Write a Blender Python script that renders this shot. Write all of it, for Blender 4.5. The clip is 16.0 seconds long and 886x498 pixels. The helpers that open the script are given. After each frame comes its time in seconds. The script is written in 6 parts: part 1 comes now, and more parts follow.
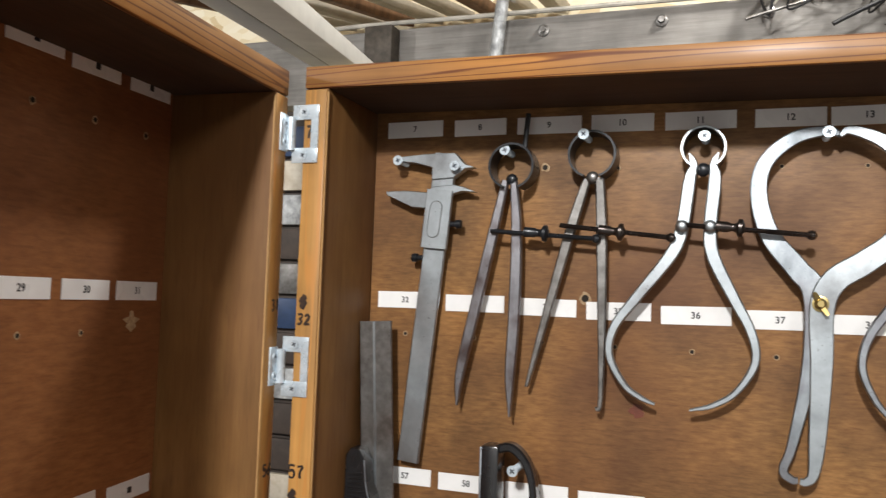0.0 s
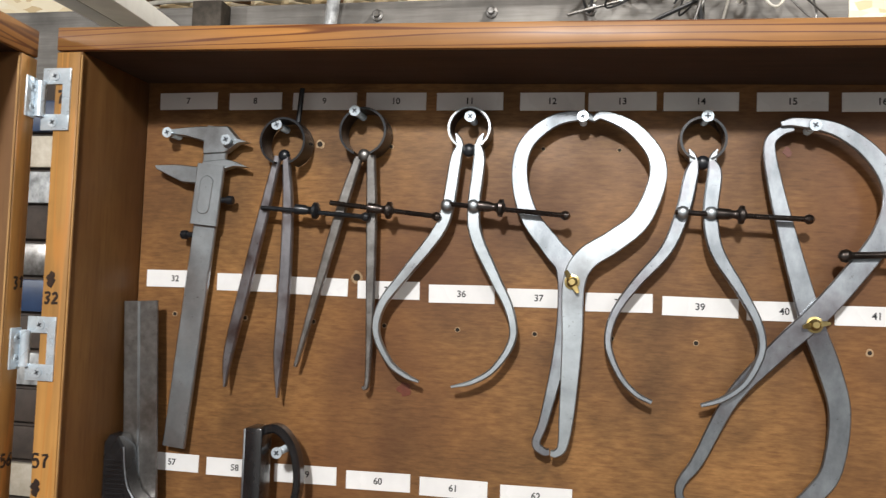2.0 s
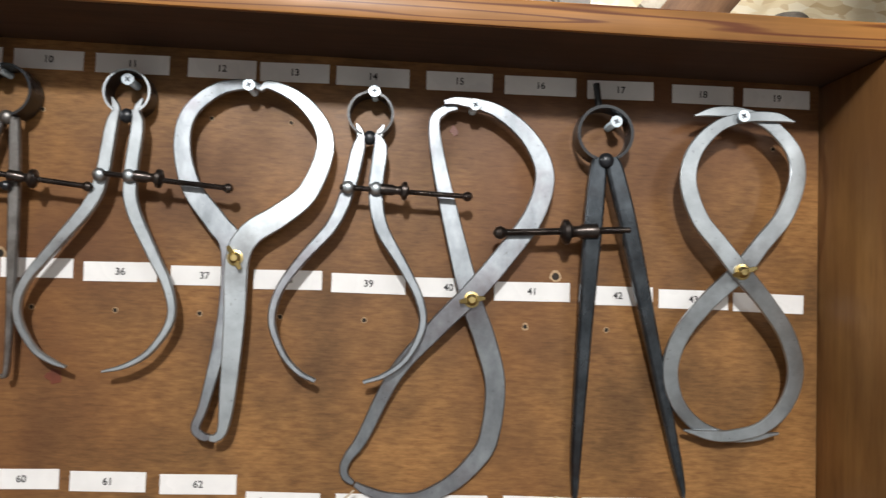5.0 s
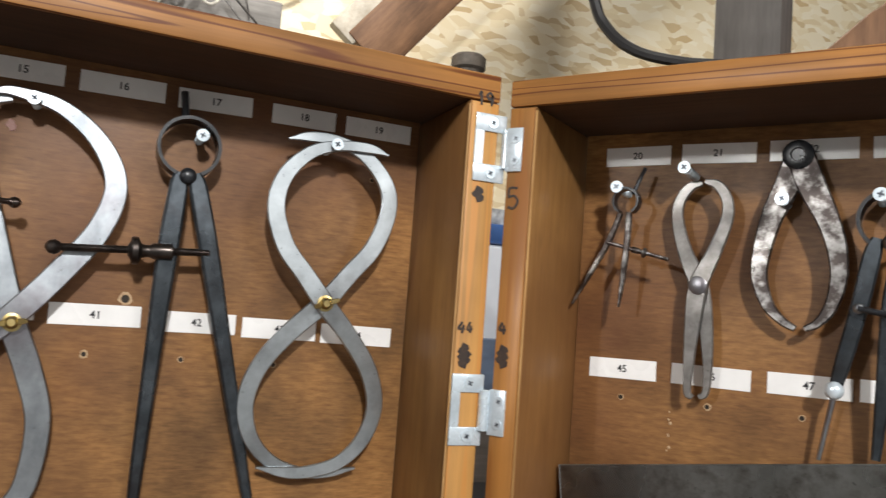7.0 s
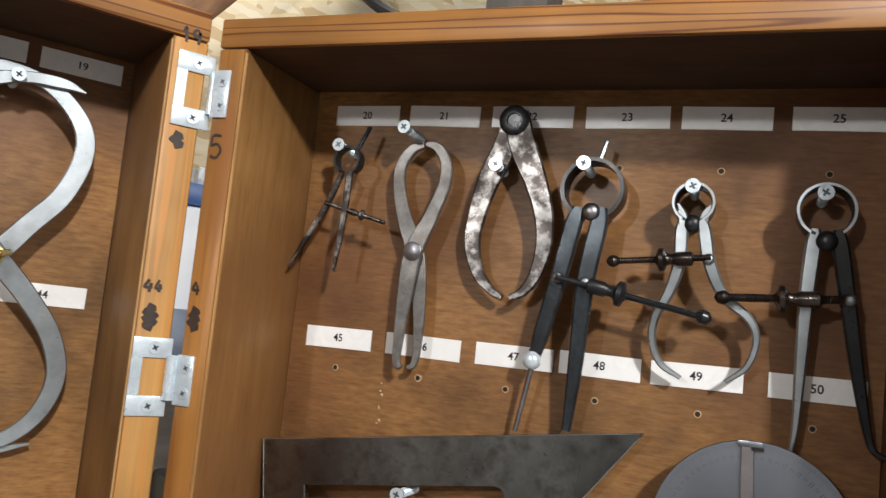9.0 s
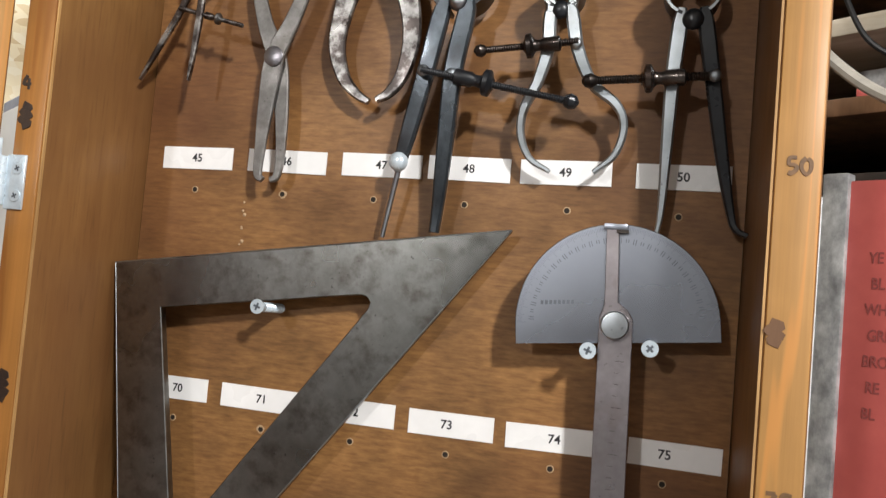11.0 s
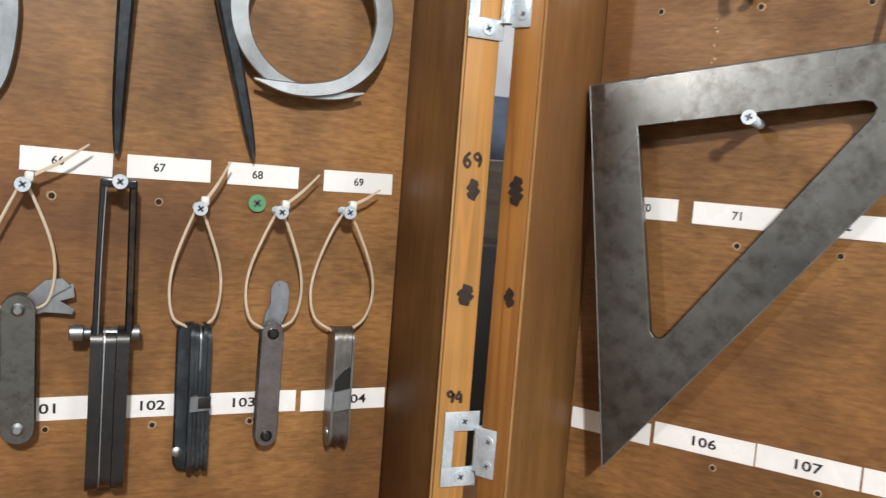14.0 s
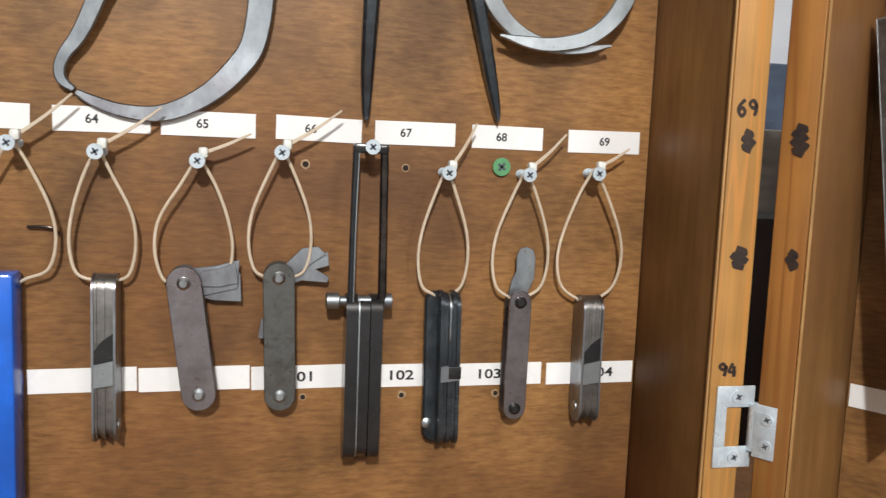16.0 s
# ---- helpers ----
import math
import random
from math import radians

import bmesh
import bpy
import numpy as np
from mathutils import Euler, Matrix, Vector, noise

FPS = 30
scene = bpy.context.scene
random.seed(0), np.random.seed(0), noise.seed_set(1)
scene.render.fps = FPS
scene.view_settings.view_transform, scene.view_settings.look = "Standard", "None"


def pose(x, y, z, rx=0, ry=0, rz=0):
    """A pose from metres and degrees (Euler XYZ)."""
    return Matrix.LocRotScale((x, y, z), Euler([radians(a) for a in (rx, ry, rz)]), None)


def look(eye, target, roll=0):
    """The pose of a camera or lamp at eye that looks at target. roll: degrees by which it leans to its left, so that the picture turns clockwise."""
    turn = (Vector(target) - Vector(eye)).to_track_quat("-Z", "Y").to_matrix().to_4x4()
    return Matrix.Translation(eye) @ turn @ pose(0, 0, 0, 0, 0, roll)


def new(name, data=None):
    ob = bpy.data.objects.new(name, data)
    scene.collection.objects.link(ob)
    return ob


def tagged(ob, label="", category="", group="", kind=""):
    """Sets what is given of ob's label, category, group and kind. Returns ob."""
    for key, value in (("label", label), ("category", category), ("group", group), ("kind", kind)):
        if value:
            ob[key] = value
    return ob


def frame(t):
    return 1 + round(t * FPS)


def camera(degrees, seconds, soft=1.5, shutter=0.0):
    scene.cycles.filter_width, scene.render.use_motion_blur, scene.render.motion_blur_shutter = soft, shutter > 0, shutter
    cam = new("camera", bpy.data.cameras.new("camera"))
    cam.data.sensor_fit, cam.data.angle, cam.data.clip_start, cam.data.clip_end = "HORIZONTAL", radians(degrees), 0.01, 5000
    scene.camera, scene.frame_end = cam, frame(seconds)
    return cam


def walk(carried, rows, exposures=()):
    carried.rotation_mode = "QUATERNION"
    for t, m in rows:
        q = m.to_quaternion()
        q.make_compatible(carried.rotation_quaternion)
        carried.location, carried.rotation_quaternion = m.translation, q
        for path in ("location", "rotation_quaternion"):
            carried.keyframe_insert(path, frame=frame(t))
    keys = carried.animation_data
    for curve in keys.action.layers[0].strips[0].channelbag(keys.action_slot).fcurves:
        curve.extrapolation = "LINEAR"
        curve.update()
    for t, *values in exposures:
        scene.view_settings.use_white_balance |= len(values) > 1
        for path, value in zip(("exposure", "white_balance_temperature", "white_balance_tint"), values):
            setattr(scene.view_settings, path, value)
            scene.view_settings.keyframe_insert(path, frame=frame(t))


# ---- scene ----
cam = camera(57.4, 16.0, 1.3, shutter=0.3)
# seconds, eye, yaw, pitch, roll
PATH = [
    (0, (0.1194, -0.5661, 1.4337), 20.32, 3.38, 2.02),
    (0.5, (0.1285, -0.5542, 1.4289), 16.50, 3.26, 2.03),
    (1, (0.1417, -0.5498, 1.4229), 14.07, 3.08, 2.41),
    (1.5, (0.1611, -0.5479, 1.4249), 12.49, 2.84, 2.43),
    (2, (0.1782, -0.5415, 1.4283), 10.58, 3.01, 2.11),
    (2.5, (0.1938, -0.5394, 1.4285), 8.87, 3.33, 1.43),
    (3, (0.2156, -0.5331, 1.4331), 7.18, 3.34, 0.50),
    (3.2, (0.2205, -0.5289, 1.4342), 6.35, 3.32, 0.36),
    (5.3, (0.2838, -0.5124, 1.4210), -6.16, 2.88, 2.20),
    (5.5, (0.2974, -0.5085, 1.4293), -8.38, 2.83, 2.47),
    (6, (0.3036, -0.5120, 1.4342), -13.08, 3.55, 3.54),
    (6.5, (0.3313, -0.5085, 1.4347), -17.76, 4.31, 4.03),
    (7, (0.3501, -0.5056, 1.4367), -22.88, 4.72, 4.23),
    (7.5, (0.3712, -0.5035, 1.4363), -27.47, 5.09, 4.91),
    (8, (0.3858, -0.5119, 1.4363), -30.98, 5.00, 5.27),
    (8.2, (0.3950, -0.5151, 1.4363), -31.68, 4.84, 5.36),
    (10.3, (0.4723, -0.5081, 1.3764), -38.60, 5.17, 5.63),
    (10.5, (0.4739, -0.5088, 1.3652), -39.35, 4.45, 5.44),
    (11, (0.4762, -0.5119, 1.3501), -40.18, 2.94, 4.88),
    (11.5, (0.4717, -0.5109, 1.3369), -40.48, 1.24, 4.58),
    (12, (0.4645, -0.5024, 1.3244), -39.93, -0.18, 4.33),
    (12.5, (0.4536, -0.4966, 1.3188), -38.03, -1.54, 3.71),
    (13, (0.4193, -0.4897, 1.3061), -32.41, -2.71, 3.91),
    (13.5, (0.3838, -0.4818, 1.2951), -26.72, -3.99, 4.39),
    (14, (0.3761, -0.4608, 1.2895), -22.88, -4.56, 4.37),
    (14.5, (0.3777, -0.4258, 1.2762), -20.57, -4.82, 3.93),
    (15, (0.3548, -0.4289, 1.2750), -16.89, -5.42, 3.44),
    (15.5, (0.3451, -0.4252, 1.2729), -14.34, -5.86, 2.94),
    (16, (0.3353, -0.4239, 1.2739), -11.94, -6.33, 2.30),
]
walk(cam, [(t, pose(*eye, 90 + pitch, 0, yaw) @ pose(0, 0, 0, 0, 0, roll)) for t, eye, yaw, pitch, roll in PATH],
     exposures=[(0, -0.11), (3, -0.19), (6, -0.22), (8.2, -0.22), (10.5, -0.10), (13, -0.02), (16, 0.02)])

# ---- world and lamps ----
world = bpy.data.worlds.new("world")
scene.world = world
world.use_nodes = True
world.node_tree.nodes["Background"].inputs[0].default_value = (0.8, 0.85, 1.0, 1)
world.node_tree.nodes["Background"].inputs[1].default_value = 0.012


def point_lamp(name, place, radius, watts, colour):
    data = bpy.data.lights.new(name, "POINT")
    data.shadow_soft_size, data.energy, data.color = radius, watts, colour
    ob = new(name, data)
    ob.location = place
    return ob


point_lamp("unseen_lamp_light", (0.10, -1.95, 2.32), 0.07, 188.0, (1.0, 0.985, 0.96))
point_lamp("unseen_lamp_light", (-2.62, -1.52, 2.30), 0.07, 112.0, (1.0, 0.985, 0.96))
# Soft fill added at the right to brighten the left door.
point_lamp("unseen_lamp_light", (1.55, -2.60, 2.45), 0.25, 55.0, (1.0, 0.985, 0.96))
# Fill added behind the cabinet to brighten the strand board wall.
point_lamp("back_fill_light", (0.60, 0.45, 2.60), 0.08, 50.0, (1.0, 0.98, 0.94))

# ---- materials ----


def material(name, colour, rough=0.5, metal=0.0, second=None, scale=(40, 40, 40), blot=6.0, blot_amount=0.35, ramp=(0.35, 0.65),
             bump=0.1, bump_dist=0.0005, rough_var=0.12, random=0.0, coat=0.0, gloss=0.5):
    """Principled material with a stretched grain, large blotches, uneven gloss and a fine relief."""
    m = bpy.data.materials.new(name)
    m.use_nodes = True
    nt = m.node_tree
    n, link = nt.nodes, nt.links.new
    bsdf = n["Principled BSDF"]
    bsdf.inputs["Metallic"].default_value = metal
    bsdf.inputs["Coat Weight"].default_value = coat
    bsdf.inputs["Specular IOR Level"].default_value = gloss
    bsdf.inputs["Coat Roughness"].default_value = 0.25
    tc = n.new("ShaderNodeTexCoord")
    mp = n.new("ShaderNodeMapping")
    mp.inputs["Scale"].default_value = scale
    link(tc.outputs["Object"], mp.inputs["Vector"])
    grain = n.new("ShaderNodeTexNoise")
    grain.inputs["Scale"].default_value = 1.0
    grain.inputs["Detail"].default_value = 6.0
    grain.inputs["Roughness"].default_value = 0.65
    link(mp.outputs["Vector"], grain.inputs["Vector"])
    big = n.new("ShaderNodeTexNoise")
    big.inputs["Scale"].default_value = blot
    big.inputs["Detail"].default_value = 4.0
    link(tc.outputs["Object"], big.inputs["Vector"])
    cr = n.new("ShaderNodeValToRGB")
    cr.color_ramp.elements[0].position, cr.color_ramp.elements[1].position = ramp
    cr.color_ramp.elements[0].color = (*(second or [c * 0.7 for c in colour]), 1)
    cr.color_ramp.elements[1].color = (*colour, 1)
    link(grain.outputs["Fac"], cr.inputs["Fac"])
    mr = n.new("ShaderNodeMapRange")
    mr.inputs["From Min"].default_value, mr.inputs["From Max"].default_value = 0.3, 0.7
    mr.inputs["To Min"].default_value, mr.inputs["To Max"].default_value = 1.0 - blot_amount, 1.0 + 0.3 * blot_amount
    link(big.outputs["Fac"], mr.inputs["Value"])
    hsv = n.new("ShaderNodeHueSaturation")
    link(cr.outputs["Color"], hsv.inputs["Color"])
    link(mr.outputs["Result"], hsv.inputs["Value"])
    link(hsv.outputs["Color"], bsdf.inputs["Base Color"])
    if random:
        oi = n.new("ShaderNodeObjectInfo")
        rr = n.new("ShaderNodeMapRange")
        rr.inputs["To Min"].default_value, rr.inputs["To Max"].default_value = 0.5 - random, 0.5 + random
        link(oi.outputs["Random"], rr.inputs["Value"])
        link(rr.outputs["Result"], hsv.inputs["Hue"])
    rm = n.new("ShaderNodeMapRange")
    rm.inputs["From Min"].default_value, rm.inputs["From Max"].default_value = 0.3, 0.7
    rm.inputs["To Min"].default_value, rm.inputs["To Max"].default_value = rough + rough_var, max(0.05, rough - rough_var)
    link(big.outputs["Fac"], rm.inputs["Value"])
    link(rm.outputs["Result"], bsdf.inputs["Roughness"])
    if bump:
        bp = n.new("ShaderNodeBump")
        bp.inputs["Strength"].default_value, bp.inputs["Distance"].default_value = bump, bump_dist
        link(grain.outputs["Fac"], bp.inputs["Height"])
        link(bp.outputs["Normal"], bsdf.inputs["Normal"])
    return m


def ringed_pine(name, light, dark, along, rough=0.46):
    """Pine with growth rings drawn out along one axis."""
    m = material(name, light, rough, second=[c * 0.75 for c in light], scale=[6 if i == along else 220 for i in range(3)], blot=9, blot_amount=0.4, coat=0.06, gloss=0.35)
    nt = m.node_tree
    n, link = nt.nodes, nt.links.new
    tc = n.new("ShaderNodeTexCoord")
    mp = n.new("ShaderNodeMapping")
    mp.inputs["Scale"].default_value = [0.9 if i == along else 26 for i in range(3)]
    link(tc.outputs["Object"], mp.inputs["Vector"])
    warp = n.new("ShaderNodeTexNoise")
    warp.inputs["Scale"].default_value, warp.inputs["Detail"].default_value = 2.2, 2.0
    link(mp.outputs["Vector"], warp.inputs["Vector"])
    mul = n.new("ShaderNodeMath")
    mul.operation = "MULTIPLY"
    mul.inputs[1].default_value = 48
    link(warp.outputs["Fac"], mul.inputs[0])
    sine = n.new("ShaderNodeMath")
    sine.operation = "SINE"
    link(mul.outputs[0], sine.inputs[0])
    cr = n.new("ShaderNodeValToRGB")
    cr.color_ramp.elements[0].position, cr.color_ramp.elements[1].position = 0.55, 0.98
    cr.color_ramp.elements[0].color, cr.color_ramp.elements[1].color = (0, 0, 0, 1), (0.9, 0.9, 0.9, 1)
    link(sine.outputs[0], cr.inputs["Fac"])
    mix = n.new("ShaderNodeMix")
    mix.data_type = "RGBA"
    bsdf = n["Principled BSDF"]
    before = bsdf.inputs["Base Color"].links[0].from_socket
    link(cr.outputs["Color"], mix.inputs["Factor"])
    link(before, mix.inputs["A"])
    mix.inputs["B"].default_value = (*dark, 1)
    link(mix.outputs["Result"], bsdf.inputs["Base Color"])
    return m


def stained(m, tint, flecks=(55, 55, 560)):
    """Adds wide clouds of a darker, redder stain to a wood."""
    nt = m.node_tree
    n, link = nt.nodes, nt.links.new
    tc = n.new("ShaderNodeTexCoord")
    cloud = n.new("ShaderNodeTexNoise")
    cloud.inputs["Scale"].default_value, cloud.inputs["Detail"].default_value = 4.6, 7.0
    link(tc.outputs["Object"], cloud.inputs["Vector"])
    cr = n.new("ShaderNodeValToRGB")
    cr.color_ramp.elements[0].position, cr.color_ramp.elements[1].position = 0.43, 0.74
    cr.color_ramp.elements[0].color, cr.color_ramp.elements[1].color = (0, 0, 0, 1), (0.95, 0.95, 0.95, 1)
    link(cloud.outputs["Fac"], cr.inputs["Fac"])
    mix = n.new("ShaderNodeMix")
    mix.data_type = "RGBA"
    bsdf = n["Principled BSDF"]
    before = bsdf.inputs["Base Color"].links[0].from_socket
    link(cr.outputs["Color"], mix.inputs["Factor"])
    link(before, mix.inputs["A"])
    mix.inputs["B"].default_value = (*tint, 1)
    mp = n.new("ShaderNodeMapping")
    mp.inputs["Scale"].default_value = flecks
    link(tc.outputs["Object"], mp.inputs["Vector"])
    fleck = n.new("ShaderNodeTexNoise")
    fleck.inputs["Scale"].default_value, fleck.inputs["Detail"].default_value = 1.0, 6.0
    link(mp.outputs["Vector"], fleck.inputs["Vector"])
    fr = n.new("ShaderNodeValToRGB")
    fr.color_ramp.elements[0].position, fr.color_ramp.elements[1].position = 0.54, 0.78
    fr.color_ramp.elements[0].color, fr.color_ramp.elements[1].color = (0, 0, 0, 1), (0.50, 0.50, 0.50, 1)
    link(fleck.outputs["Fac"], fr.inputs["Fac"])
    top = n.new("ShaderNodeMix")
    top.data_type = "RGBA"
    link(fr.outputs["Color"], top.inputs["Factor"])
    link(mix.outputs["Result"], top.inputs["A"])
    top.inputs["B"].default_value = (*[c * 0.62 for c in tint], 1)
    link(top.outputs["Result"], bsdf.inputs["Base Color"])
    return m


def tarnished(m, tint, spread=38.0, start=0.52, wave=0.25):
    """Adds patches of a tarnish colour, dark pits and a slightly uneven face to a metal."""
    nt = m.node_tree
    n, link = nt.nodes, nt.links.new
    bsdf = n["Principled BSDF"]
    tc = n.new("ShaderNodeTexCoord")
    patch = n.new("ShaderNodeTexNoise")
    patch.inputs["Scale"].default_value, patch.inputs["Detail"].default_value, patch.inputs["Roughness"].default_value = spread, 7.0, 0.6
    link(tc.outputs["Object"], patch.inputs["Vector"])
    cr = n.new("ShaderNodeValToRGB")
    cr.color_ramp.elements[0].position, cr.color_ramp.elements[1].position = start, start + 0.22
    cr.color_ramp.elements[0].color, cr.color_ramp.elements[1].color = (0, 0, 0, 1), (0.9, 0.9, 0.9, 1)
    link(patch.outputs["Fac"], cr.inputs["Fac"])
    mix = n.new("ShaderNodeMix")
    mix.data_type = "RGBA"
    link(cr.outputs["Color"], mix.inputs["Factor"])
    link(bsdf.inputs["Base Color"].links[0].from_socket, mix.inputs["A"])
    mix.inputs["B"].default_value = (*tint, 1)
    pits = n.new("ShaderNodeTexNoise")
    pits.inputs["Scale"].default_value, pits.inputs["Detail"].default_value = 420.0, 3.0
    link(tc.outputs["Object"], pits.inputs["Vector"])
    pr = n.new("ShaderNodeValToRGB")
    pr.color_ramp.elements[0].position, pr.color_ramp.elements[1].position = 0.67, 0.76
    pr.color_ramp.elements[0].color, pr.color_ramp.elements[1].color = (0, 0, 0, 1), (0.6, 0.6, 0.6, 1)
    link(pits.outputs["Fac"], pr.inputs["Fac"])
    top = n.new("ShaderNodeMix")
    top.data_type = "RGBA"
    link(pr.outputs["Color"], top.inputs["Factor"])
    link(mix.outputs["Result"], top.inputs["A"])
    top.inputs["B"].default_value = (*[c * 0.5 for c in tint], 1)
    link(top.outputs["Result"], bsdf.inputs["Base Color"])
    bp = n.new("ShaderNodeBump")
    bp.inputs["Strength"].default_value, bp.inputs["Distance"].default_value = wave, 0.0012
    link(patch.outputs["Fac"], bp.inputs["Height"])
    link(bsdf.inputs["Normal"].links[0].from_socket, bp.inputs["Normal"])
    link(bp.outputs["Normal"], bsdf.inputs["Normal"])
    return m


def chip_board(name):
    """Oriented strand board: pale flakes of many tints."""
    m = material(name, (0.62, 0.47, 0.28), 0.6, second=(0.5, 0.35, 0.19), scale=(30, 30, 30), bump=0.3, bump_dist=0.002)
    nt = m.node_tree
    n, link = nt.nodes, nt.links.new
    tc = n.new("ShaderNodeTexCoord")
    warp = n.new("ShaderNodeTexNoise")
    warp.inputs["Scale"].default_value = 9.0
    link(tc.outputs["Object"], warp.inputs["Vector"])
    mixv = n.new("ShaderNodeMix")
    mixv.data_type = "RGBA"
    mixv.inputs["Factor"].default_value = 0.05
    link(tc.outputs["Object"], mixv.inputs["A"])
    link(warp.outputs["Color"], mixv.inputs["B"])
    mp = n.new("ShaderNodeMapping")
    mp.inputs["Scale"].default_value = (24, 24, 62)
    link(mixv.outputs["Result"], mp.inputs["Vector"])
    vor = n.new("ShaderNodeTexVoronoi")
    vor.inputs["Scale"].default_value = 1.0
    link(mp.outputs["Vector"], vor.inputs["Vector"])
    sep = n.new("ShaderNodeSeparateColor")
    link(vor.outputs["Color"], sep.inputs["Color"])
    cr = n.new("ShaderNodeValToRGB")
    cr.color_ramp.elements[0].color, cr.color_ramp.elements[1].color = (0.62, 0.46, 0.25, 1), (0.91, 0.83, 0.65, 1)
    mid = cr.color_ramp.elements.new(0.35)
    mid.color = (0.83, 0.71, 0.48, 1)
    link(sep.outputs[0], cr.inputs["Fac"])
    link(cr.outputs["Color"], n["Principled BSDF"].inputs["Base Color"])
    return m


PANEL = stained(material("varnished_plywood", (0.345, 0.178, 0.065), 0.43, second=(0.200, 0.095, 0.034), scale=(90, 90, 420), blot=17.0, blot_amount=0.6, ramp=(0.33, 0.65), bump=0.12, gloss=0.28), (0.118, 0.045, 0.020), (70, 70, 520))
PANEL_RED = stained(material("reddish_plywood", (0.37, 0.155, 0.056), 0.44, second=(0.25, 0.096, 0.034), scale=(70, 70, 300), blot=8.0, blot_amount=0.4, bump=0.10, gloss=0.35), (0.17, 0.060, 0.024), (60, 60, 420))
PANEL_V = stained(material("varnished_board", (0.27, 0.140, 0.047), 0.50, second=(0.205, 0.098, 0.031), scale=(130, 130, 12), blot=8.0, blot_amount=0.45, bump=0.10, gloss=0.22), (0.15, 0.064, 0.024), (500, 500, 45))
# Rail board with the shade under it put into a darker, duller colour.
RAIL_SHADE = material("shaded_rail_board", (0.085, 0.040, 0.017), 0.75, second=(0.060, 0.027, 0.011), scale=(12, 200, 200), blot=7.0, blot_amount=0.4, bump=0.12)
RAIL = ringed_pine("pine_rail", (0.40, 0.180, 0.050), (0.11, 0.030, 0.011), 0)
STILE = ringed_pine("pine_stile", (0.59, 0.305, 0.090), (0.50, 0.225, 0.058), 2)
STILE_RED = ringed_pine("red_pine_stile", (0.36, 0.160, 0.042), (0.25, 0.098, 0.025), 2)
EDGE = material("worn_ply_edge", (0.55, 0.33, 0.13), 0.6, second=(0.38, 0.2, 0.07), scale=(200, 200, 20))
BRIGHT = tarnished(material("polished_steel", (0.55, 0.60, 0.635), 0.41, 1.0, second=(0.42, 0.46, 0.49), scale=(60, 300, 60), blot=14, blot_amount=0.35, bump=0.05), (0.21, 0.205, 0.215), 17, 0.52, 0.3)
STEEL = tarnished(material("old_steel", (0.46, 0.50, 0.54), 0.42, 1.0, second=(0.29, 0.32, 0.35), scale=(80, 200, 40), blot=14, blot_amount=0.4, bump=0.06), (0.165, 0.130, 0.145), 15, 0.48, 0.3)
VIOLET = tarnished(material("violet_steel", (0.40, 0.40, 0.43), 0.40, 1.0, second=(0.27, 0.26, 0.28), scale=(80, 200, 30), blot=40, blot_amount=0.4, bump=0.08), (0.16, 0.12, 0.12), 40, 0.50)
TRIANGLE = tarnished(material("dark_tool_steel", (0.265, 0.268, 0.260), 0.33, 1.0, second=(0.20, 0.202, 0.193), scale=(90, 90, 90), blot=9, blot_amount=0.22, bump=0.08), (0.115, 0.106, 0.096), 95, 0.47, 0.04)
ETCH = material("faint_etching", (0.25, 0.27, 0.31), 0.5, 0.8)
GREY = tarnished(material("grey_steel", (0.36, 0.35, 0.34), 0.40, 0.9, second=(0.22, 0.21, 0.20), scale=(120, 120, 120), blot=35, blot_amount=0.5, bump=0.1), (0.13, 0.115, 0.105), 45, 0.50)
PATINA = material("patchy_steel", (0.40, 0.39, 0.38), 0.36, 1.0, second=(0.085, 0.072, 0.068), scale=(110, 110, 110), blot=60, blot_amount=0.5, ramp=(0.46, 0.62), bump=0.25)
DARK = material("blackened_steel", (0.022, 0.025, 0.031), 0.32, 0.2, second=(0.010, 0.012, 0.015), scale=(80, 80, 80), blot=40, blot_amount=0.4, bump=0.25, coat=0.08)
BLUED = tarnished(material("blued_steel", (0.115, 0.135, 0.155), 0.30, 0.75, second=(0.055, 0.066, 0.078), scale=(90, 90, 60), blot=30, blot_amount=0.45, bump=0.35), (0.035, 0.032, 0.034), 40, 0.50, 0.35)
BROWN = tarnished(material("browned_steel", (0.115, 0.098, 0.090), 0.30, 0.9, second=(0.05, 0.042, 0.039), scale=(80, 80, 80), blot=40, blot_amount=0.5, bump=0.2), (0.08, 0.05, 0.038), 45, 0.52)
PURPLE = tarnished(material("stainless_blade", (0.42, 0.385, 0.405), 0.34, 1.0, second=(0.33, 0.30, 0.315), scale=(60, 60, 60), blot=30, blot_amount=0.4, bump=0.05), (0.19, 0.145, 0.14), 40, 0.50, 0.25)
SATIN = material("satin_stainless", (0.345, 0.368, 0.425), 0.31, 1.0, second=(0.32, 0.342, 0.395), scale=(25, 25, 25), blot=8, blot_amount=0.2, bump=0.02)
ZINC = material("zinc_plate", (0.76, 0.86, 0.94), 0.28, 0.38, second=(0.62, 0.72, 0.80), scale=(200, 200, 200), blot=60, blot_amount=0.3, bump=0.1)
BRASS = material("brass", (0.66, 0.53, 0.25), 0.3, 1.0, second=(0.48, 0.36, 0.14), scale=(100, 100, 100), blot=60)
ENAMEL = material("black_enamel", (0.018, 0.018, 0.02), 0.22, 0.0, second=(0.01, 0.01, 0.011), scale=(120, 120, 120), blot=30, coat=0.4)
PAPER = material("label_tape", (0.88, 0.88, 0.88), 0.32, 0.0, second=(0.83, 0.83, 0.83), scale=(60, 60, 60), blot=20, blot_amount=0.10, bump=0.04)
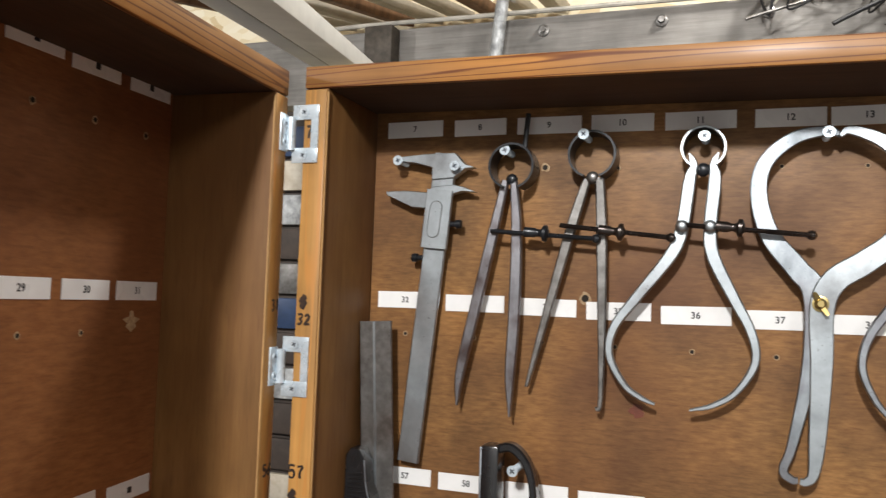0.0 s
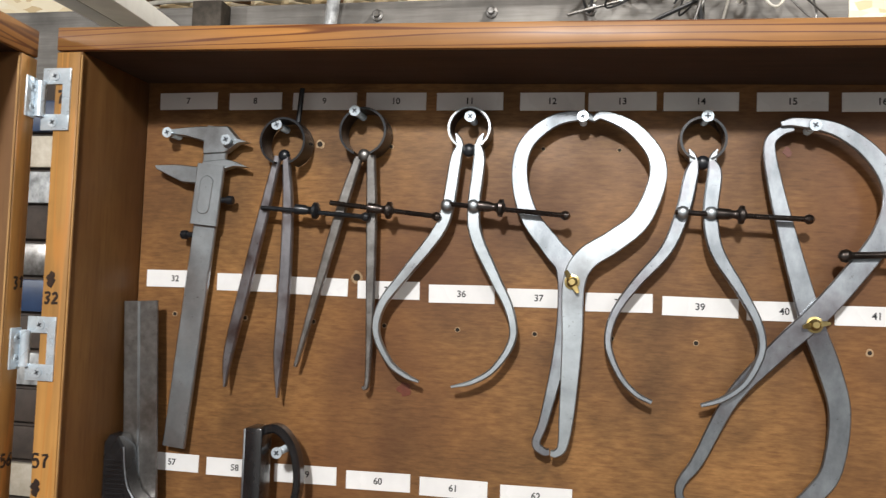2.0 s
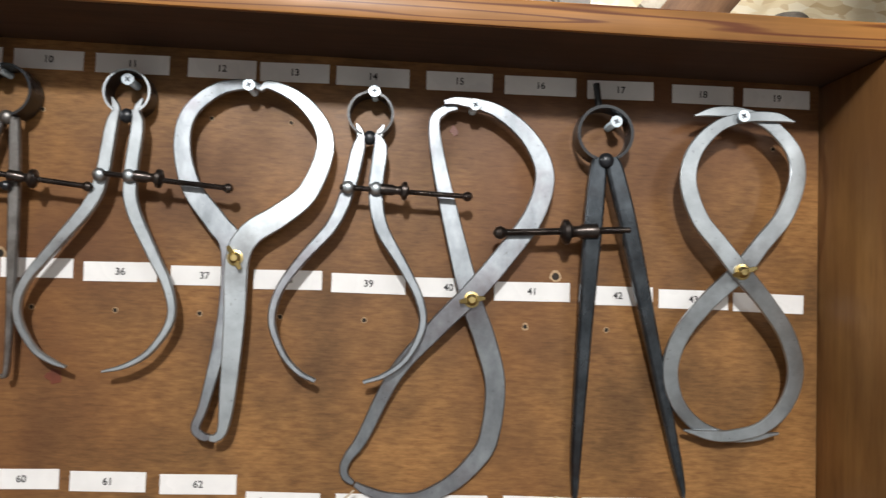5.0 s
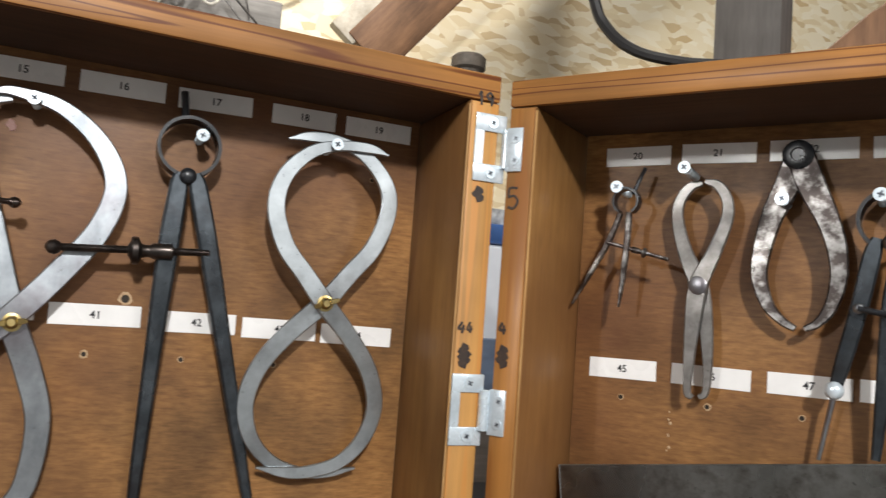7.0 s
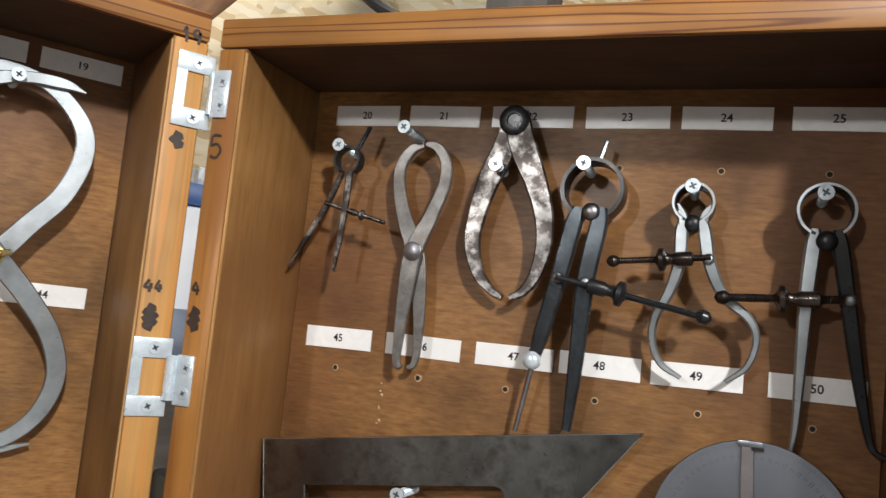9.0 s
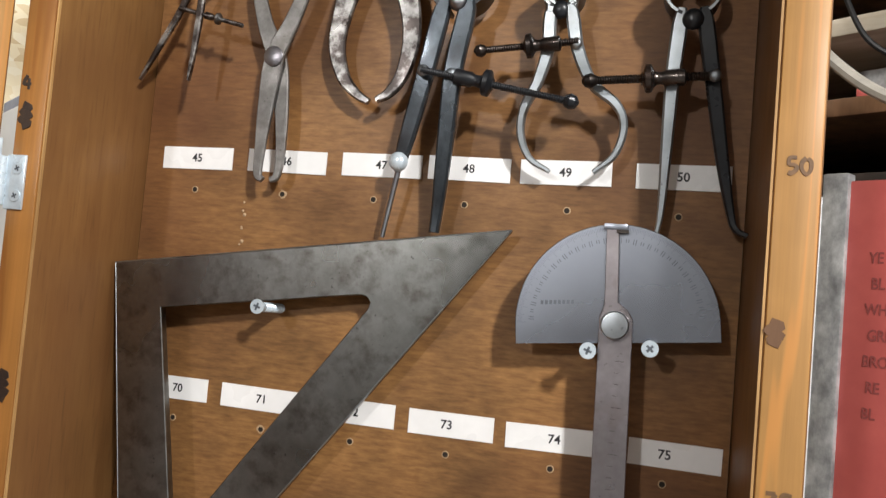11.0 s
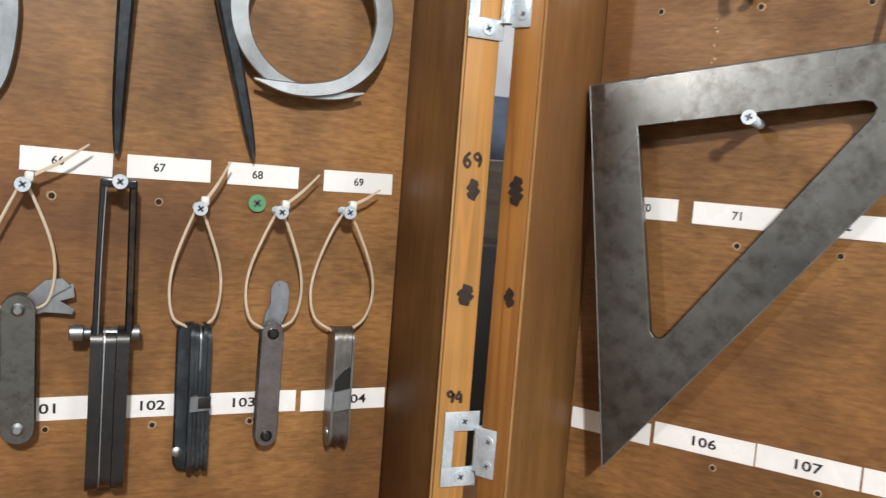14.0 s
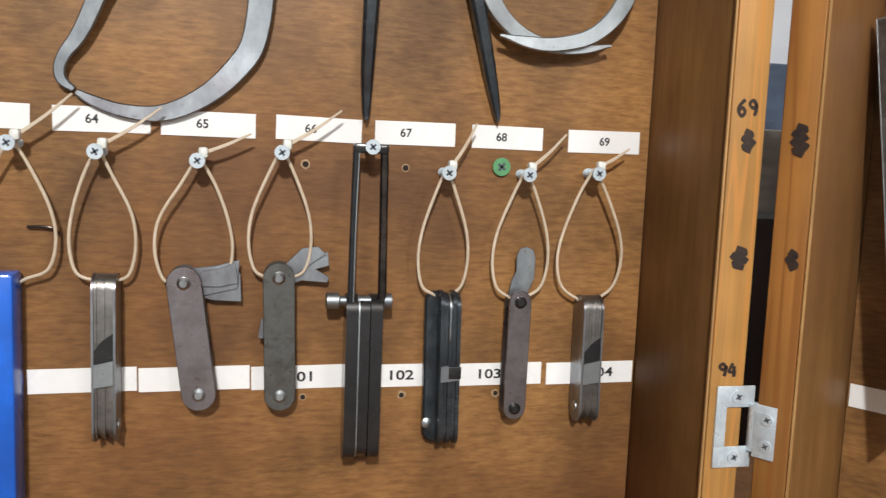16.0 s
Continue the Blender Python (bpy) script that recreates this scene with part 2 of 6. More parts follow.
INK = material("black_print", (0.02, 0.02, 0.025), 0.45)
MARKER = material("marker_ink", (0.02, 0.015, 0.015), 0.5, second=(0.05, 0.03, 0.02), scale=(300, 300, 300))
FADED = material("faded_pen", (0.20, 0.10, 0.04), 0.5, second=(0.12, 0.065, 0.03), scale=(300, 300, 300))
PENCIL = material("soft_pencil", (0.36, 0.08, 0.075), 0.6)
RED_STAIN = material("red_stain", (0.17, 0.04, 0.018), 0.45, second=(0.13, 0.032, 0.014), scale=(200, 200, 200))
LOCK = material("clear_nylon_lock", (0.74, 0.76, 0.72), 0.3, second=(0.66, 0.67, 0.62), scale=(200, 200, 200), blot=60)
NYLON = material("nylon_tie", (0.66, 0.56, 0.44), 0.4, second=(0.55, 0.45, 0.33), scale=(90, 90, 90))
POSTWOOD = material("grey_post_wood", (0.17, 0.155, 0.145), 0.7, second=(0.11, 0.10, 0.092), scale=(90, 90, 8), blot=8, blot_amount=0.4, bump=0.3, bump_dist=0.001)
GREEN = material("green_plug", (0.16, 0.50, 0.22), 0.4)
BLUE = material("blue_plastic", (0.01, 0.15, 0.78), 0.3, coat=0.3)
CROSS = material("screw_recess", (0.14, 0.16, 0.19), 0.5, 0.5)
HOLE = material("drilled_hole", (0.02, 0.012, 0.006), 0.8)
RAW = material("bare_splinter", (0.55, 0.40, 0.24), 0.8, second=(0.35, 0.22, 0.12), scale=(400, 400, 400))
OSB = chip_board("strand_board")
WEATHERED = material("weathered_timber", (0.30, 0.285, 0.265), 0.7, second=(0.20, 0.185, 0.17), scale=(5, 60, 90), blot=8, blot_amount=0.5, bump=0.4, bump_dist=0.002)
BROWNWOOD = material("brown_timber", (0.26, 0.13, 0.06), 0.6, second=(0.13, 0.06, 0.025), scale=(50, 50, 8), blot=8, blot_amount=0.4, bump=0.3, bump_dist=0.001)
SLAT = material("pale_slat", (0.60, 0.55, 0.46), 0.6, second=(0.45, 0.39, 0.3), scale=(60, 8, 60), blot=10)
WHITE = material("white_paint", (0.82, 0.82, 0.80), 0.45, second=(0.76, 0.76, 0.74), scale=(40, 40, 40), blot=9, blot_amount=0.08)
CABLE_B = material("black_cable", (0.02, 0.02, 0.022), 0.45)
CABLE_W = material("white_cable", (0.72, 0.68, 0.6), 0.45)
RED = material("red_card", (0.62, 0.13, 0.115), 0.6, second=(0.56, 0.11, 0.1), scale=(30, 30, 30), blot=8, blot_amount=0.15)
GALV = material("galvanised_strip", (0.62, 0.64, 0.65), 0.5, 0.3, second=(0.30, 0.31, 0.32), scale=(90, 90, 60), blot=40, blot_amount=0.5)
DUSTY = material("dark_shelf", (0.07, 0.05, 0.04), 0.7, second=(0.04, 0.03, 0.024), scale=(40, 40, 40))
PLASTER = material("workshop_wall", (0.19, 0.188, 0.183), 0.8, second=(0.16, 0.158, 0.153), scale=(12, 12, 12), blot=1.5, bump=0.2, bump_dist=0.003)
# Unseen wall tones, chosen for what the metal tools reflect.
WALL_DARK = material("dark_unseen_wall", (0.11, 0.10, 0.095), 0.6, second=(0.085, 0.078, 0.072), scale=(12, 12, 12), blot=1.5)
WALL_BOUNCE = material("pale_bounce_wall", (0.52, 0.53, 0.54), 0.6, second=(0.46, 0.47, 0.48), scale=(12, 12, 12), blot=1.5)
ROOF = material("roof_board", (0.13, 0.105, 0.08), 0.8, second=(0.10, 0.08, 0.06), scale=(4, 40, 40), blot=3)
SOOTY = material("sooty_wood", (0.11, 0.09, 0.07), 0.7, second=(0.06, 0.05, 0.04), scale=(60, 60, 60), blot=20)
CONCRETE = material("concrete", (0.33, 0.325, 0.31), 0.85, second=(0.26, 0.255, 0.245), scale=(14, 14, 14), blot=1.2, bump=0.2, bump_dist=0.003)
YELLOW = material("yellow_plastic", (0.85, 0.50, 0.02), 0.35)
LOCKER = material("grey_locker", (0.60, 0.63, 0.68), 0.4, second=(0.55, 0.58, 0.63), scale=(20, 20, 20), blot=4, blot_amount=0.1)
SLATE = material("grey_blue_paint", (0.10, 0.135, 0.20), 0.5, second=(0.07, 0.095, 0.15), scale=(20, 20, 60), blot=9, blot_amount=0.4)
NAVY_TRAY = material("blue_tray_plastic", (0.05, 0.13, 0.36), 0.4)
NAVY = material("navy_panel", (0.03, 0.06, 0.14), 0.4)

# ---- builders ----
ORIGIN = {}


def finish(bm, name, mat, smooth=35):
    bmesh.ops.recalc_face_normals(bm, faces=bm.faces)
    me = bpy.data.meshes.new(name)
    bm.to_mesh(me)
    bm.free()
    for one in (mat if isinstance(mat, (list, tuple)) else [mat]):
        me.materials.append(one)
    if smooth:
        me.shade_smooth()
        me.set_sharp_from_angle(angle=radians(smooth))
    return me


def part(name, bm, mat, parent, label="", smooth=35):
    """Links a bmesh, drawn in the coordinates of its board, as one mesh under a thing or a part."""
    o = ORIGIN.get(parent.name, Vector())
    bmesh.ops.translate(bm, vec=-o, verts=bm.verts)
    ob = new(name, finish(bm, name, mat, smooth))
    ob.parent = parent
    ORIGIN[ob.name] = o
    return tagged(ob, label)


def thing(name, label, category, board=None, at=(0, 0, 0), group="", kind=""):
    ob = new(name)
    ob.empty_display_size = 0.02
    ob.matrix_world = (board or Matrix()) @ Matrix.Translation(at)
    ORIGIN[ob.name] = Vector(at)
    return tagged(ob, label, category, group, kind)


def box(bm, lo, hi, bevel=0.0, mat=0):
    """An upright block between two corners, with chamfered edges."""
    r = bmesh.ops.create_cube(bm, size=1.0)
    size = [max(abs(b - a), 1e-5) for a, b in zip(lo, hi)]
    mid = [(a + b) / 2 for a, b in zip(lo, hi)]
    bmesh.ops.transform(bm, matrix=Matrix.Translation(mid) @ Matrix.Diagonal((*size, 1)), verts=r["verts"])
    faces = {f for v in r["verts"] for f in v.link_faces}
    for f in faces:
        f.material_index = mat
    if bevel:
        edges = list({e for v in r["verts"] for e in v.link_edges})
        bmesh.ops.bevel(bm, geom=edges, offset=bevel, segments=2, profile=0.5, affect="EDGES")
    return bm


def spline(pts, n=8):
    """Points of a smooth curve through the given ones (any number of columns)."""
    p = np.array(pts, float)
    if len(p) < 3:
        return p
    q = np.vstack([2 * p[0] - p[1], p, 2 * p[-1] - p[-2]])
    out = []
    for i in range(len(p) - 1):
        a, b, c, d = q[i:i + 4]
        for k in range(n):
            t = k / n
            out.append(0.5 * (2 * b + (c - a) * t + (2 * a - 5 * b + 4 * c - d) * t * t + (3 * b - a - 3 * c + d) * t ** 3))
    out.append(p[-1])
    return np.array(out)


def bar(bm, pts, thick, n=8, chamfer=0.22):
    """A flat bar along rows of (u, v, height off the board, width)."""
    s = spline(pts, n)
    d = np.gradient(s[:, :2], axis=0)
    d /= np.linalg.norm(d, axis=1)[:, None] + 1e-12
    rings = []
    for (u, v, h, w), (du, dv) in zip(s, d):
        nu, nv = -dv, du
        c = chamfer * min(w, thick)
        a, b = w / 2, thick / 2
        sec = [(a, b - c), (a - c, b), (-a + c, b), (-a, b - c), (-a, -b + c), (-a + c, -b), (a - c, -b), (a, -b + c)]
        rings.append([bm.verts.new((u + nu * x, -h - y, v + nv * x)) for x, y in sec])
    for r0, r1 in zip(rings, rings[1:]):
        for k in range(8):
            bm.faces.new((r0[k], r0[(k + 1) % 8], r1[(k + 1) % 8], r1[k]))
    bm.faces.new(rings[0])
    bm.faces.new(rings[-1][::-1])
    return bm


def tube(bm, pts, radius, n=6, sides=8, closed=False, smooth=True):
    """A round rod along points (u, v, height), radius one number or one a point."""
    p = np.array(pts, float)
    rad = np.full(len(p), radius) if np.isscalar(radius) else np.array(radius, float)
    s = np.column_stack([p, rad])
    if closed:
        s = np.vstack([s, s[:1]])
    s = spline(s, n) if smooth and len(s) > 2 else s
    if closed:
        s = s[:-1]
    w = np.column_stack([s[:, 0], -s[:, 2], s[:, 1]])
    d = (np.roll(w, -1, 0) - np.roll(w, 1, 0)) if closed else np.gradient(w, axis=0)
    rings, side = [], None
    for c, t, r in zip(w, d, s[:, 3]):
        t, c, r = Vector([float(q) for q in t]).normalized(), Vector([float(q) for q in c]), float(r)
        if side is None:
            side = t.orthogonal().normalized()
        side = (side - t * side.dot(t)).normalized()
        up = t.cross(side)
        rings.append([bm.verts.new(Vector(c) + float(r) * (math.cos(a) * side + math.sin(a) * up)) for a in [2 * math.pi * k / sides for k in range(sides)]])
    pairs = list(zip(rings, rings[1:])) + ([(rings[-1], rings[0])] if closed else [])
    for r0, r1 in pairs:
        for k in range(sides):
            bm.faces.new((r0[k], r0[(k + 1) % sides], r1[(k + 1) % sides], r1[k]))
    if not closed:
        bm.faces.new(rings[0][::-1])
        bm.faces.new(rings[-1])
    return bm


def lathe(bm, start, way, profile, sides=20, mat=0):
    """A turned body: profile rows of (distance along, radius) from start=(u, v, h) along way=(du, dv, dh)."""
    c, t = Vector((start[0], -start[2], start[1])), Vector((way[0], -way[2], way[1])).normalized()
    a, = (t.orthogonal().normalized(),)
    b = t.cross(a)
    rings = []
    for s, r in profile:
        rings.append([bm.verts.new(c + t * s + max(r, 1e-5) * (math.cos(2 * math.pi * k / sides) * a + math.sin(2 * math.pi * k / sides) * b)) for k in range(sides)])
    faces = []
    for r0, r1 in zip(rings, rings[1:]):
        for k in range(sides):
            faces.append(bm.faces.new((r0[k], r0[(k + 1) % sides], r1[(k + 1) % sides], r1[k])))
    faces += [bm.faces.new(rings[0][::-1]), bm.faces.new(rings[-1])]
    for f in faces:
        f.material_index = mat
    return bm


def plate(bm, outline, h0, h1, chamfer=0.0005):
    """A flat plate of any outline (u, v) from height h0 to h1, its front edge chamfered."""
    n = len(outline)
    p = [Vector(q) for q in outline]
    area = sum(p[i].x * p[(i + 1) % n].y - p[(i + 1) % n].x * p[i].y for i in range(n))
    inset = []
    for i in range(n):
        e0, e1 = (p[i] - p[i - 1]).normalized(), (p[(i + 1) % n] - p[i]).normalized()
        m = Vector((-(e0 + e1).y, (e0 + e1).x))
        m = m.normalized() * (1 if area > 0 else -1) * chamfer if m.length > 1e-6 else Vector((0, 0))
        inset.append(p[i] + m)
    back = [bm.verts.new((q.x, -h0, q.y)) for q in p]
    edge = [bm.verts.new((q.x, -h1 + chamfer, q.y)) for q in p]
    front = [bm.verts.new((q.x, -h1, q.y)) for q in inset]
    for a, b in ((back, edge), (edge, front)):
        for i in range(n):
            bm.faces.new((a[i], a[(i + 1) % n], b[(i + 1) % n], b[i]))
    bm.faces.new(front)
    bm.faces.new(back[::-1])
    return bm


def arc(cu, cv, r, a0, a1, n=12):
    return [(cu + r * math.cos(radians(a0 + (a1 - a0) * k / n)), cv + r * math.sin(radians(a0 + (a1 - a0) * k / n))) for k in range(n + 1)]


def band_ring(bm, u, v, r, h, depth, thick, a0=0, a1=360, n=36):
    """A spring band bent round an axis that stands out of the board."""
    rings = []
    full = abs(a1 - a0) >= 360
    for k in range(n if full else n + 1):
        a = radians(a0 + (a1 - a0) * k / n)
        rings.append([bm.verts.new((u + math.cos(a) * q, -y, v + math.sin(a) * q)) for q, y in
                      ((r, h - depth / 2), (r - thick, h - depth / 2), (r - thick, h + depth / 2), (r, h + depth / 2))])
    pairs = list(zip(rings, rings[1:])) + ([(rings[-1], rings[0])] if full else [])
    for r0, r1 in pairs:
        for k in range(4):
            bm.faces.new((r0[k], r0[(k + 1) % 4], r1[(k + 1) % 4], r1[k]))
    if not full:
        bm.faces.new(rings[0][::-1])
        bm.faces.new(rings[-1])
    return bm


GLYPHS = {}


def lettering(parent, text, u, v, h, size, mat, turn=0.0, stretch=1.0, name="numeral"):
    """Printed characters as a thin mesh on a board, centred at (u, v)."""
    if text not in GLYPHS:
        cu = bpy.data.curves.new("numeral", "FONT")
        cu.offset = 0.018
        cu.body, cu.align_x, cu.align_y, cu.size, cu.resolution_u, cu.extrude = text, "CENTER", "CENTER", 1.0, 3, 0.0
        tmp = new("numeral", cu)
        bpy.context.view_layer.update()
        GLYPHS[text] = bpy.data.meshes.new_from_object(tmp.evaluated_get(bpy.context.evaluated_depsgraph_get()))
        bpy.data.objects.remove(tmp)
    me = GLYPHS[text].copy()
    me.materials.clear()
    me.materials.append(mat)
    o = ORIGIN.get(parent.name, Vector())
    ob = new(name, me)
    ob.parent = parent
    ob.matrix_basis = Matrix.Translation(Vector((u, -h, v)) - o) @ pose(0, 0, 0, 90, 0, 0) @ pose(0, 0, 0, 0, 0, turn) @ Matrix.Diagonal((size * stretch, size, 1, 1))
    return ob


# ---- boards: u to the right, v up (world z), height out of the board towards the viewer ----
CENTRE = Matrix()
PHI = radians(54.6)
RIGHT = Matrix.Translation((0.562 + 0.0800 * math.sin(PHI), -0.081 + 0.0800 * math.cos(PHI), 0)) @ Matrix.Rotation(-PHI, 4, "Z")
THETA = radians(94.0)
LEFT = Matrix.Translation((-0.178 - 0.081 * math.sin(THETA), -0.080 + 0.081 * math.cos(THETA), 0)) @ Matrix.Rotation(THETA, 4, "Z")
DEEP, BOTTOM = 0.081, 1.000


def prism(bm, lo, hi, top_lo, top_hi, bevel=0.0):
    """A board whose under and upper faces run from a height at its left end to another at its right end: lo, hi are (u, depth) ranges."""
    (u0, d0), (u1, d1) = lo, hi
    vs = [bm.verts.new((u, -d, z)) for u, z0, z1 in ((u0, top_lo[0], top_hi[0]), (u1, top_lo[1], top_hi[1])) for d in (d0, d1) for z in (z0, z1)]
    for idx in ((0, 1, 3, 2), (4, 6, 7, 5), (0, 4, 5, 1), (2, 3, 7, 6), (1, 5, 7, 3), (0, 2, 6, 4)):
        bm.faces.new([vs[i] for i in idx])
    if bevel:
        bmesh.ops.bevel(bm, geom=list(bm.edges), offset=bevel, segments=2, profile=0.5, affect="EDGES")
    return bm


def carcass(owner, u0, u1, i0, i1, low, high, panel, stile=STILE):
    """A shallow open box: back panel, two sides, top and bottom rail. low, high: inner and outer top at the two ends."""
    part("back_panel", box(bmesh.new(), (i0 + 0.0005, 0.0, BOTTOM), (i1 - 0.0005, 0.0085, min(high) - 0.002)), panel, owner, "brown varnished plywood back panel with drilled holes")
    for a, b, end in ((u0, i0, 0), (i1, u1, 1)):
        ob = part("side_panel", box(bmesh.new(), (a, -DEEP + 0.0012, BOTTOM - 0.015), (b, 0.009, low[end] - 0.0004), 0.0007), PANEL_V, owner)
        part("front_edge", box(bmesh.new(), (a + 0.0006, -DEEP, BOTTOM - 0.014), (b - 0.0006, -DEEP + 0.0045, low[end] - 0.001), 0.0009), STILE if end else stile, ob, "orange pine edge marked with black pen")
        inner = b if end == 0 else a
        out = -1 if end == 0 else 1
        part("worn_lip", box(bmesh.new(), (inner - 0.0001 if out < 0 else inner - 0.0008, -DEEP + 0.0004, BOTTOM), (inner + 0.0008 if out < 0 else inner + 0.0001, -DEEP + 0.0016, low[end] - 0.003)), EDGE, ob)
    # Rail body in the shade-darkened colour; only the front edge is plain pine.
    rail = part("top_rail", prism(bmesh.new(), (u0, -0.009), (u1, DEEP - 0.0040), low, high, 0.0008), RAIL_SHADE, owner)
    part("front_edge", prism(bmesh.new(), (u0, DEEP - 0.0042), (u1, DEEP), low, high, 0.0011), RAIL, rail, "pine edge with dark growth rings")
    part("bottom_rail", box(bmesh.new(), (i0 + 0.0003, -DEEP, BOTTOM - 0.015), (i1 - 0.0003, 0.009, BOTTOM - 0.0003), 0.001), RAIL, owner)


cabinet = thing("tool_cabinet", "shallow varnished wooden tool cabinet with numbered rows, doors open", "cabinet", CENTRE, (0.2, 0, BOTTOM - 0.015))
carcass(cabinet, -0.1665, 0.5595, -0.1485, 0.5405, (1.5745, 1.5650), (1.5900, 1.5812), PANEL)
door_r = thing("cabinet_door", "open box-shaped cabinet door of varnished wood hung with tools", "cabinet door", RIGHT, (0.18, 0, BOTTOM - 0.015), "cabinet doors")
carcass(door_r, 0.0045, 0.3607, 0.0215, 0.3434, (1.5625, 1.5635), (1.5785, 1.5795), PANEL, STILE_RED)
door_l = thing("cabinet_door", "open box-shaped cabinet door of dark varnished wood, bare of tools", "cabinet door", LEFT, (-0.18, 0, BOTTOM - 0.015), "cabinet doors")
carcass(door_l, -0.3600, -0.0030, -0.3450, -0.0200, (1.5690, 1.5690), (1.5870, 1.5870), PANEL_RED)

# ---- room ----


def setting(name, lo, hi, mat, label="", bevel=0.0):
    bm = box(bmesh.new(), lo, hi, bevel)
    ob = new(name, finish(bm, name, mat))
    return tagged(ob, label, "", "", "structure")


setting("floor", (-3.0, -3.2, -0.1), (3.2, 1.5, 0.0), CONCRETE, "grey concrete workshop floor")
setting("wall_north", (-3.0, 1.32, 0.0), (3.2, 1.42, 2.8), OSB, "strand board wall behind the cabinet")
# Unseen walls: pale low south lifts reflections, dark west and east hold them down.
setting("wall_south", (-3.0, -3.2, 1.15), (3.2, -3.1, 2.8), PLASTER, "plain pale workshop wall")
setting("wall_south_bounce", (-3.0, -3.2, 0.0), (3.2, -3.1, 1.15), WALL_BOUNCE, "unseen pale lower wall added to brighten reflections")
setting("wall_west", (-3.1, -3.2, 1.15), (-3.0, 1.42, 2.8), PLASTER, "plain pale workshop wall")
setting("wall_west_lower", (-3.1, -3.2, 0.0), (-3.0, 1.42, 1.15), WALL_DARK, "unseen lower wall kept dark for reflections")
setting("wall_east", (3.2, -3.2, 0.0), (3.3, 1.42, 2.8), WALL_DARK, "plain dark workshop wall")
setting("ceiling", (-3.1, -3.2, 2.8), (3.3, 1.42, 2.9), ROOF, "boarded workshop ceiling")
bench = thing("workbench", "plain heavy timber workbench carrying the tool cabinet", "workbench", CENTRE, (0.3, 0, 0))
part("benchtop", box(bmesh.new(), (-0.6, -0.36, 0.925), (1.05, 0.30, 0.985), 0.003), BROWNWOOD, bench)
for x, y in ((-0.54, -0.32), (0.99, -0.32), (-0.54, 0.26), (0.99, 0.26)):
    part("leg", box(bmesh.new(), (x - 0.04, y - 0.04, 0.0), (x + 0.04, y + 0.04, 0.925), 0.003), BROWNWOOD, bench)

# ---- hinges ----


def hinge(owner, u, v, side):
    """A zinc flush hinge: a framed leaf on one stile, a small leaf on the other, a knuckle between. side: +1 knuckle on the right."""
    h0, h1 = DEEP + 0.0002, DEEP + 0.0014
    w, t = 0.0200, 0.0405
    a, b = (u - w / 2, u + w / 2)
    bm = bmesh.new()
    box(bm, (a, -h1, v + t / 2 - 0.0105), (b, -h0, v + t / 2), 0.0004)
    box(bm, (a, -h1, v - t / 2), (b, -h0, v - t / 2 + 0.0105), 0.0004)
    far = (a, a + 0.0055) if side > 0 else (b - 0.0055, b)
    box(bm, (far[0], -h1, v - t / 2 + 0.0103), (far[1], -h0, v + t / 2 - 0.0103))
    leaf = part("hinge", bm, ZINC, owner, "zinc-plated steel flush hinge")
    k = b + 0.0006 if side > 0 else a - 0.0006
    part("knuckle", tube(bmesh.new(), [(k, v - 0.0115, DEEP + 0.0020), (k, v + 0.0115, DEEP + 0.0020)], 0.0034, smooth=False, sides=12), ZINC, leaf)
    for s in (-1, 1):
        screw_head(leaf, u + 0.001 * side, v + s * 0.0150, h1 + 0.0006, 0.0034, ZINC)
    return leaf


def small_leaf(owner, u, v):
    bm = box(bmesh.new(), (u - 0.0052, -DEEP - 0.0014, v - 0.0130), (u + 0.0052, -DEEP - 0.0002, v + 0.0130), 0.0004)
    leaf = part("hinge_leaf", bm, ZINC, owner, "small zinc hinge leaf")
    for s in (-1, 1):
        screw_head(leaf, u + 0.0012, v + s * 0.0065, DEEP + 0.0020, 0.0029, ZINC)


def cross_head(bm, u, v, h, r, turn):
    lathe(bm, (u, v, h - 0.0016), (0, 0, 1), [(0, r * 0.45), (0.0010, r * 0.97), (0.00125, r), (0.0016, r * 0.965)], 18)
    for k in (0, 90):
        a = radians(turn + k)
        c, s = math.cos(a), math.sin(a)
        l, w = r * 0.50, r * 0.145
        vs = [bm.verts.new((u + c * x - s * y, -h - 0.00012, v + s * x + c * y)) for x, y in ((-l, -w), (l, -w), (l, w), (-l, w))]
        f = bm.faces.new(vs)
        f.material_index = 1


def screw_head(owner, u, v, h, r=0.0043, mat=ZINC, name="screw_head"):
    bm = bmesh.new()
    cross_head(bm, u, v, h, r, 17 + 1000 * u % 60)
    return part(name, bm, [mat, CROSS], owner)


def hang_screw(owner, u, v, h, r=0.0038, dip=0.0):
    """A half driven cross-head screw: shank from the panel to a countersunk head."""
    bm = bmesh.new()
    cross_head(bm, u, v, h, r, 20 + 1700 * u % 70)
    tube(bm, [(u, v - dip, -0.002), (u, v, h - 0.001)], 0.0020, smooth=False, sides=10)
    for k in range(int((h - 0.006) / 0.0016)):
        s = k * 0.0016 / h
        lathe(bm, (u, v - dip * (1 - s), k * 0.0016), (0, 0, 1), [(0, 0.0019), (0.0005, 0.0026), (0.001, 0.0019)], 10)
    return part("screw", bm, [ZINC, CROSS], owner, "bright zinc cross-head screw")


for u, v in ((-0.1640, 1.5425), (-0.1640, 1.3830)):
    hinge(cabinet, u, v, -1)
    small_leaf(door_l, -0.0095, v)
for u, v in ((0.5540, 1.5370), (0.5505, 1.3845), (0.5545, 1.1510)):
    hinge(cabinet, u, v, 1)
    small_leaf(door_r, 0.0095, v - 0.0005)

# ---- printed labels ----


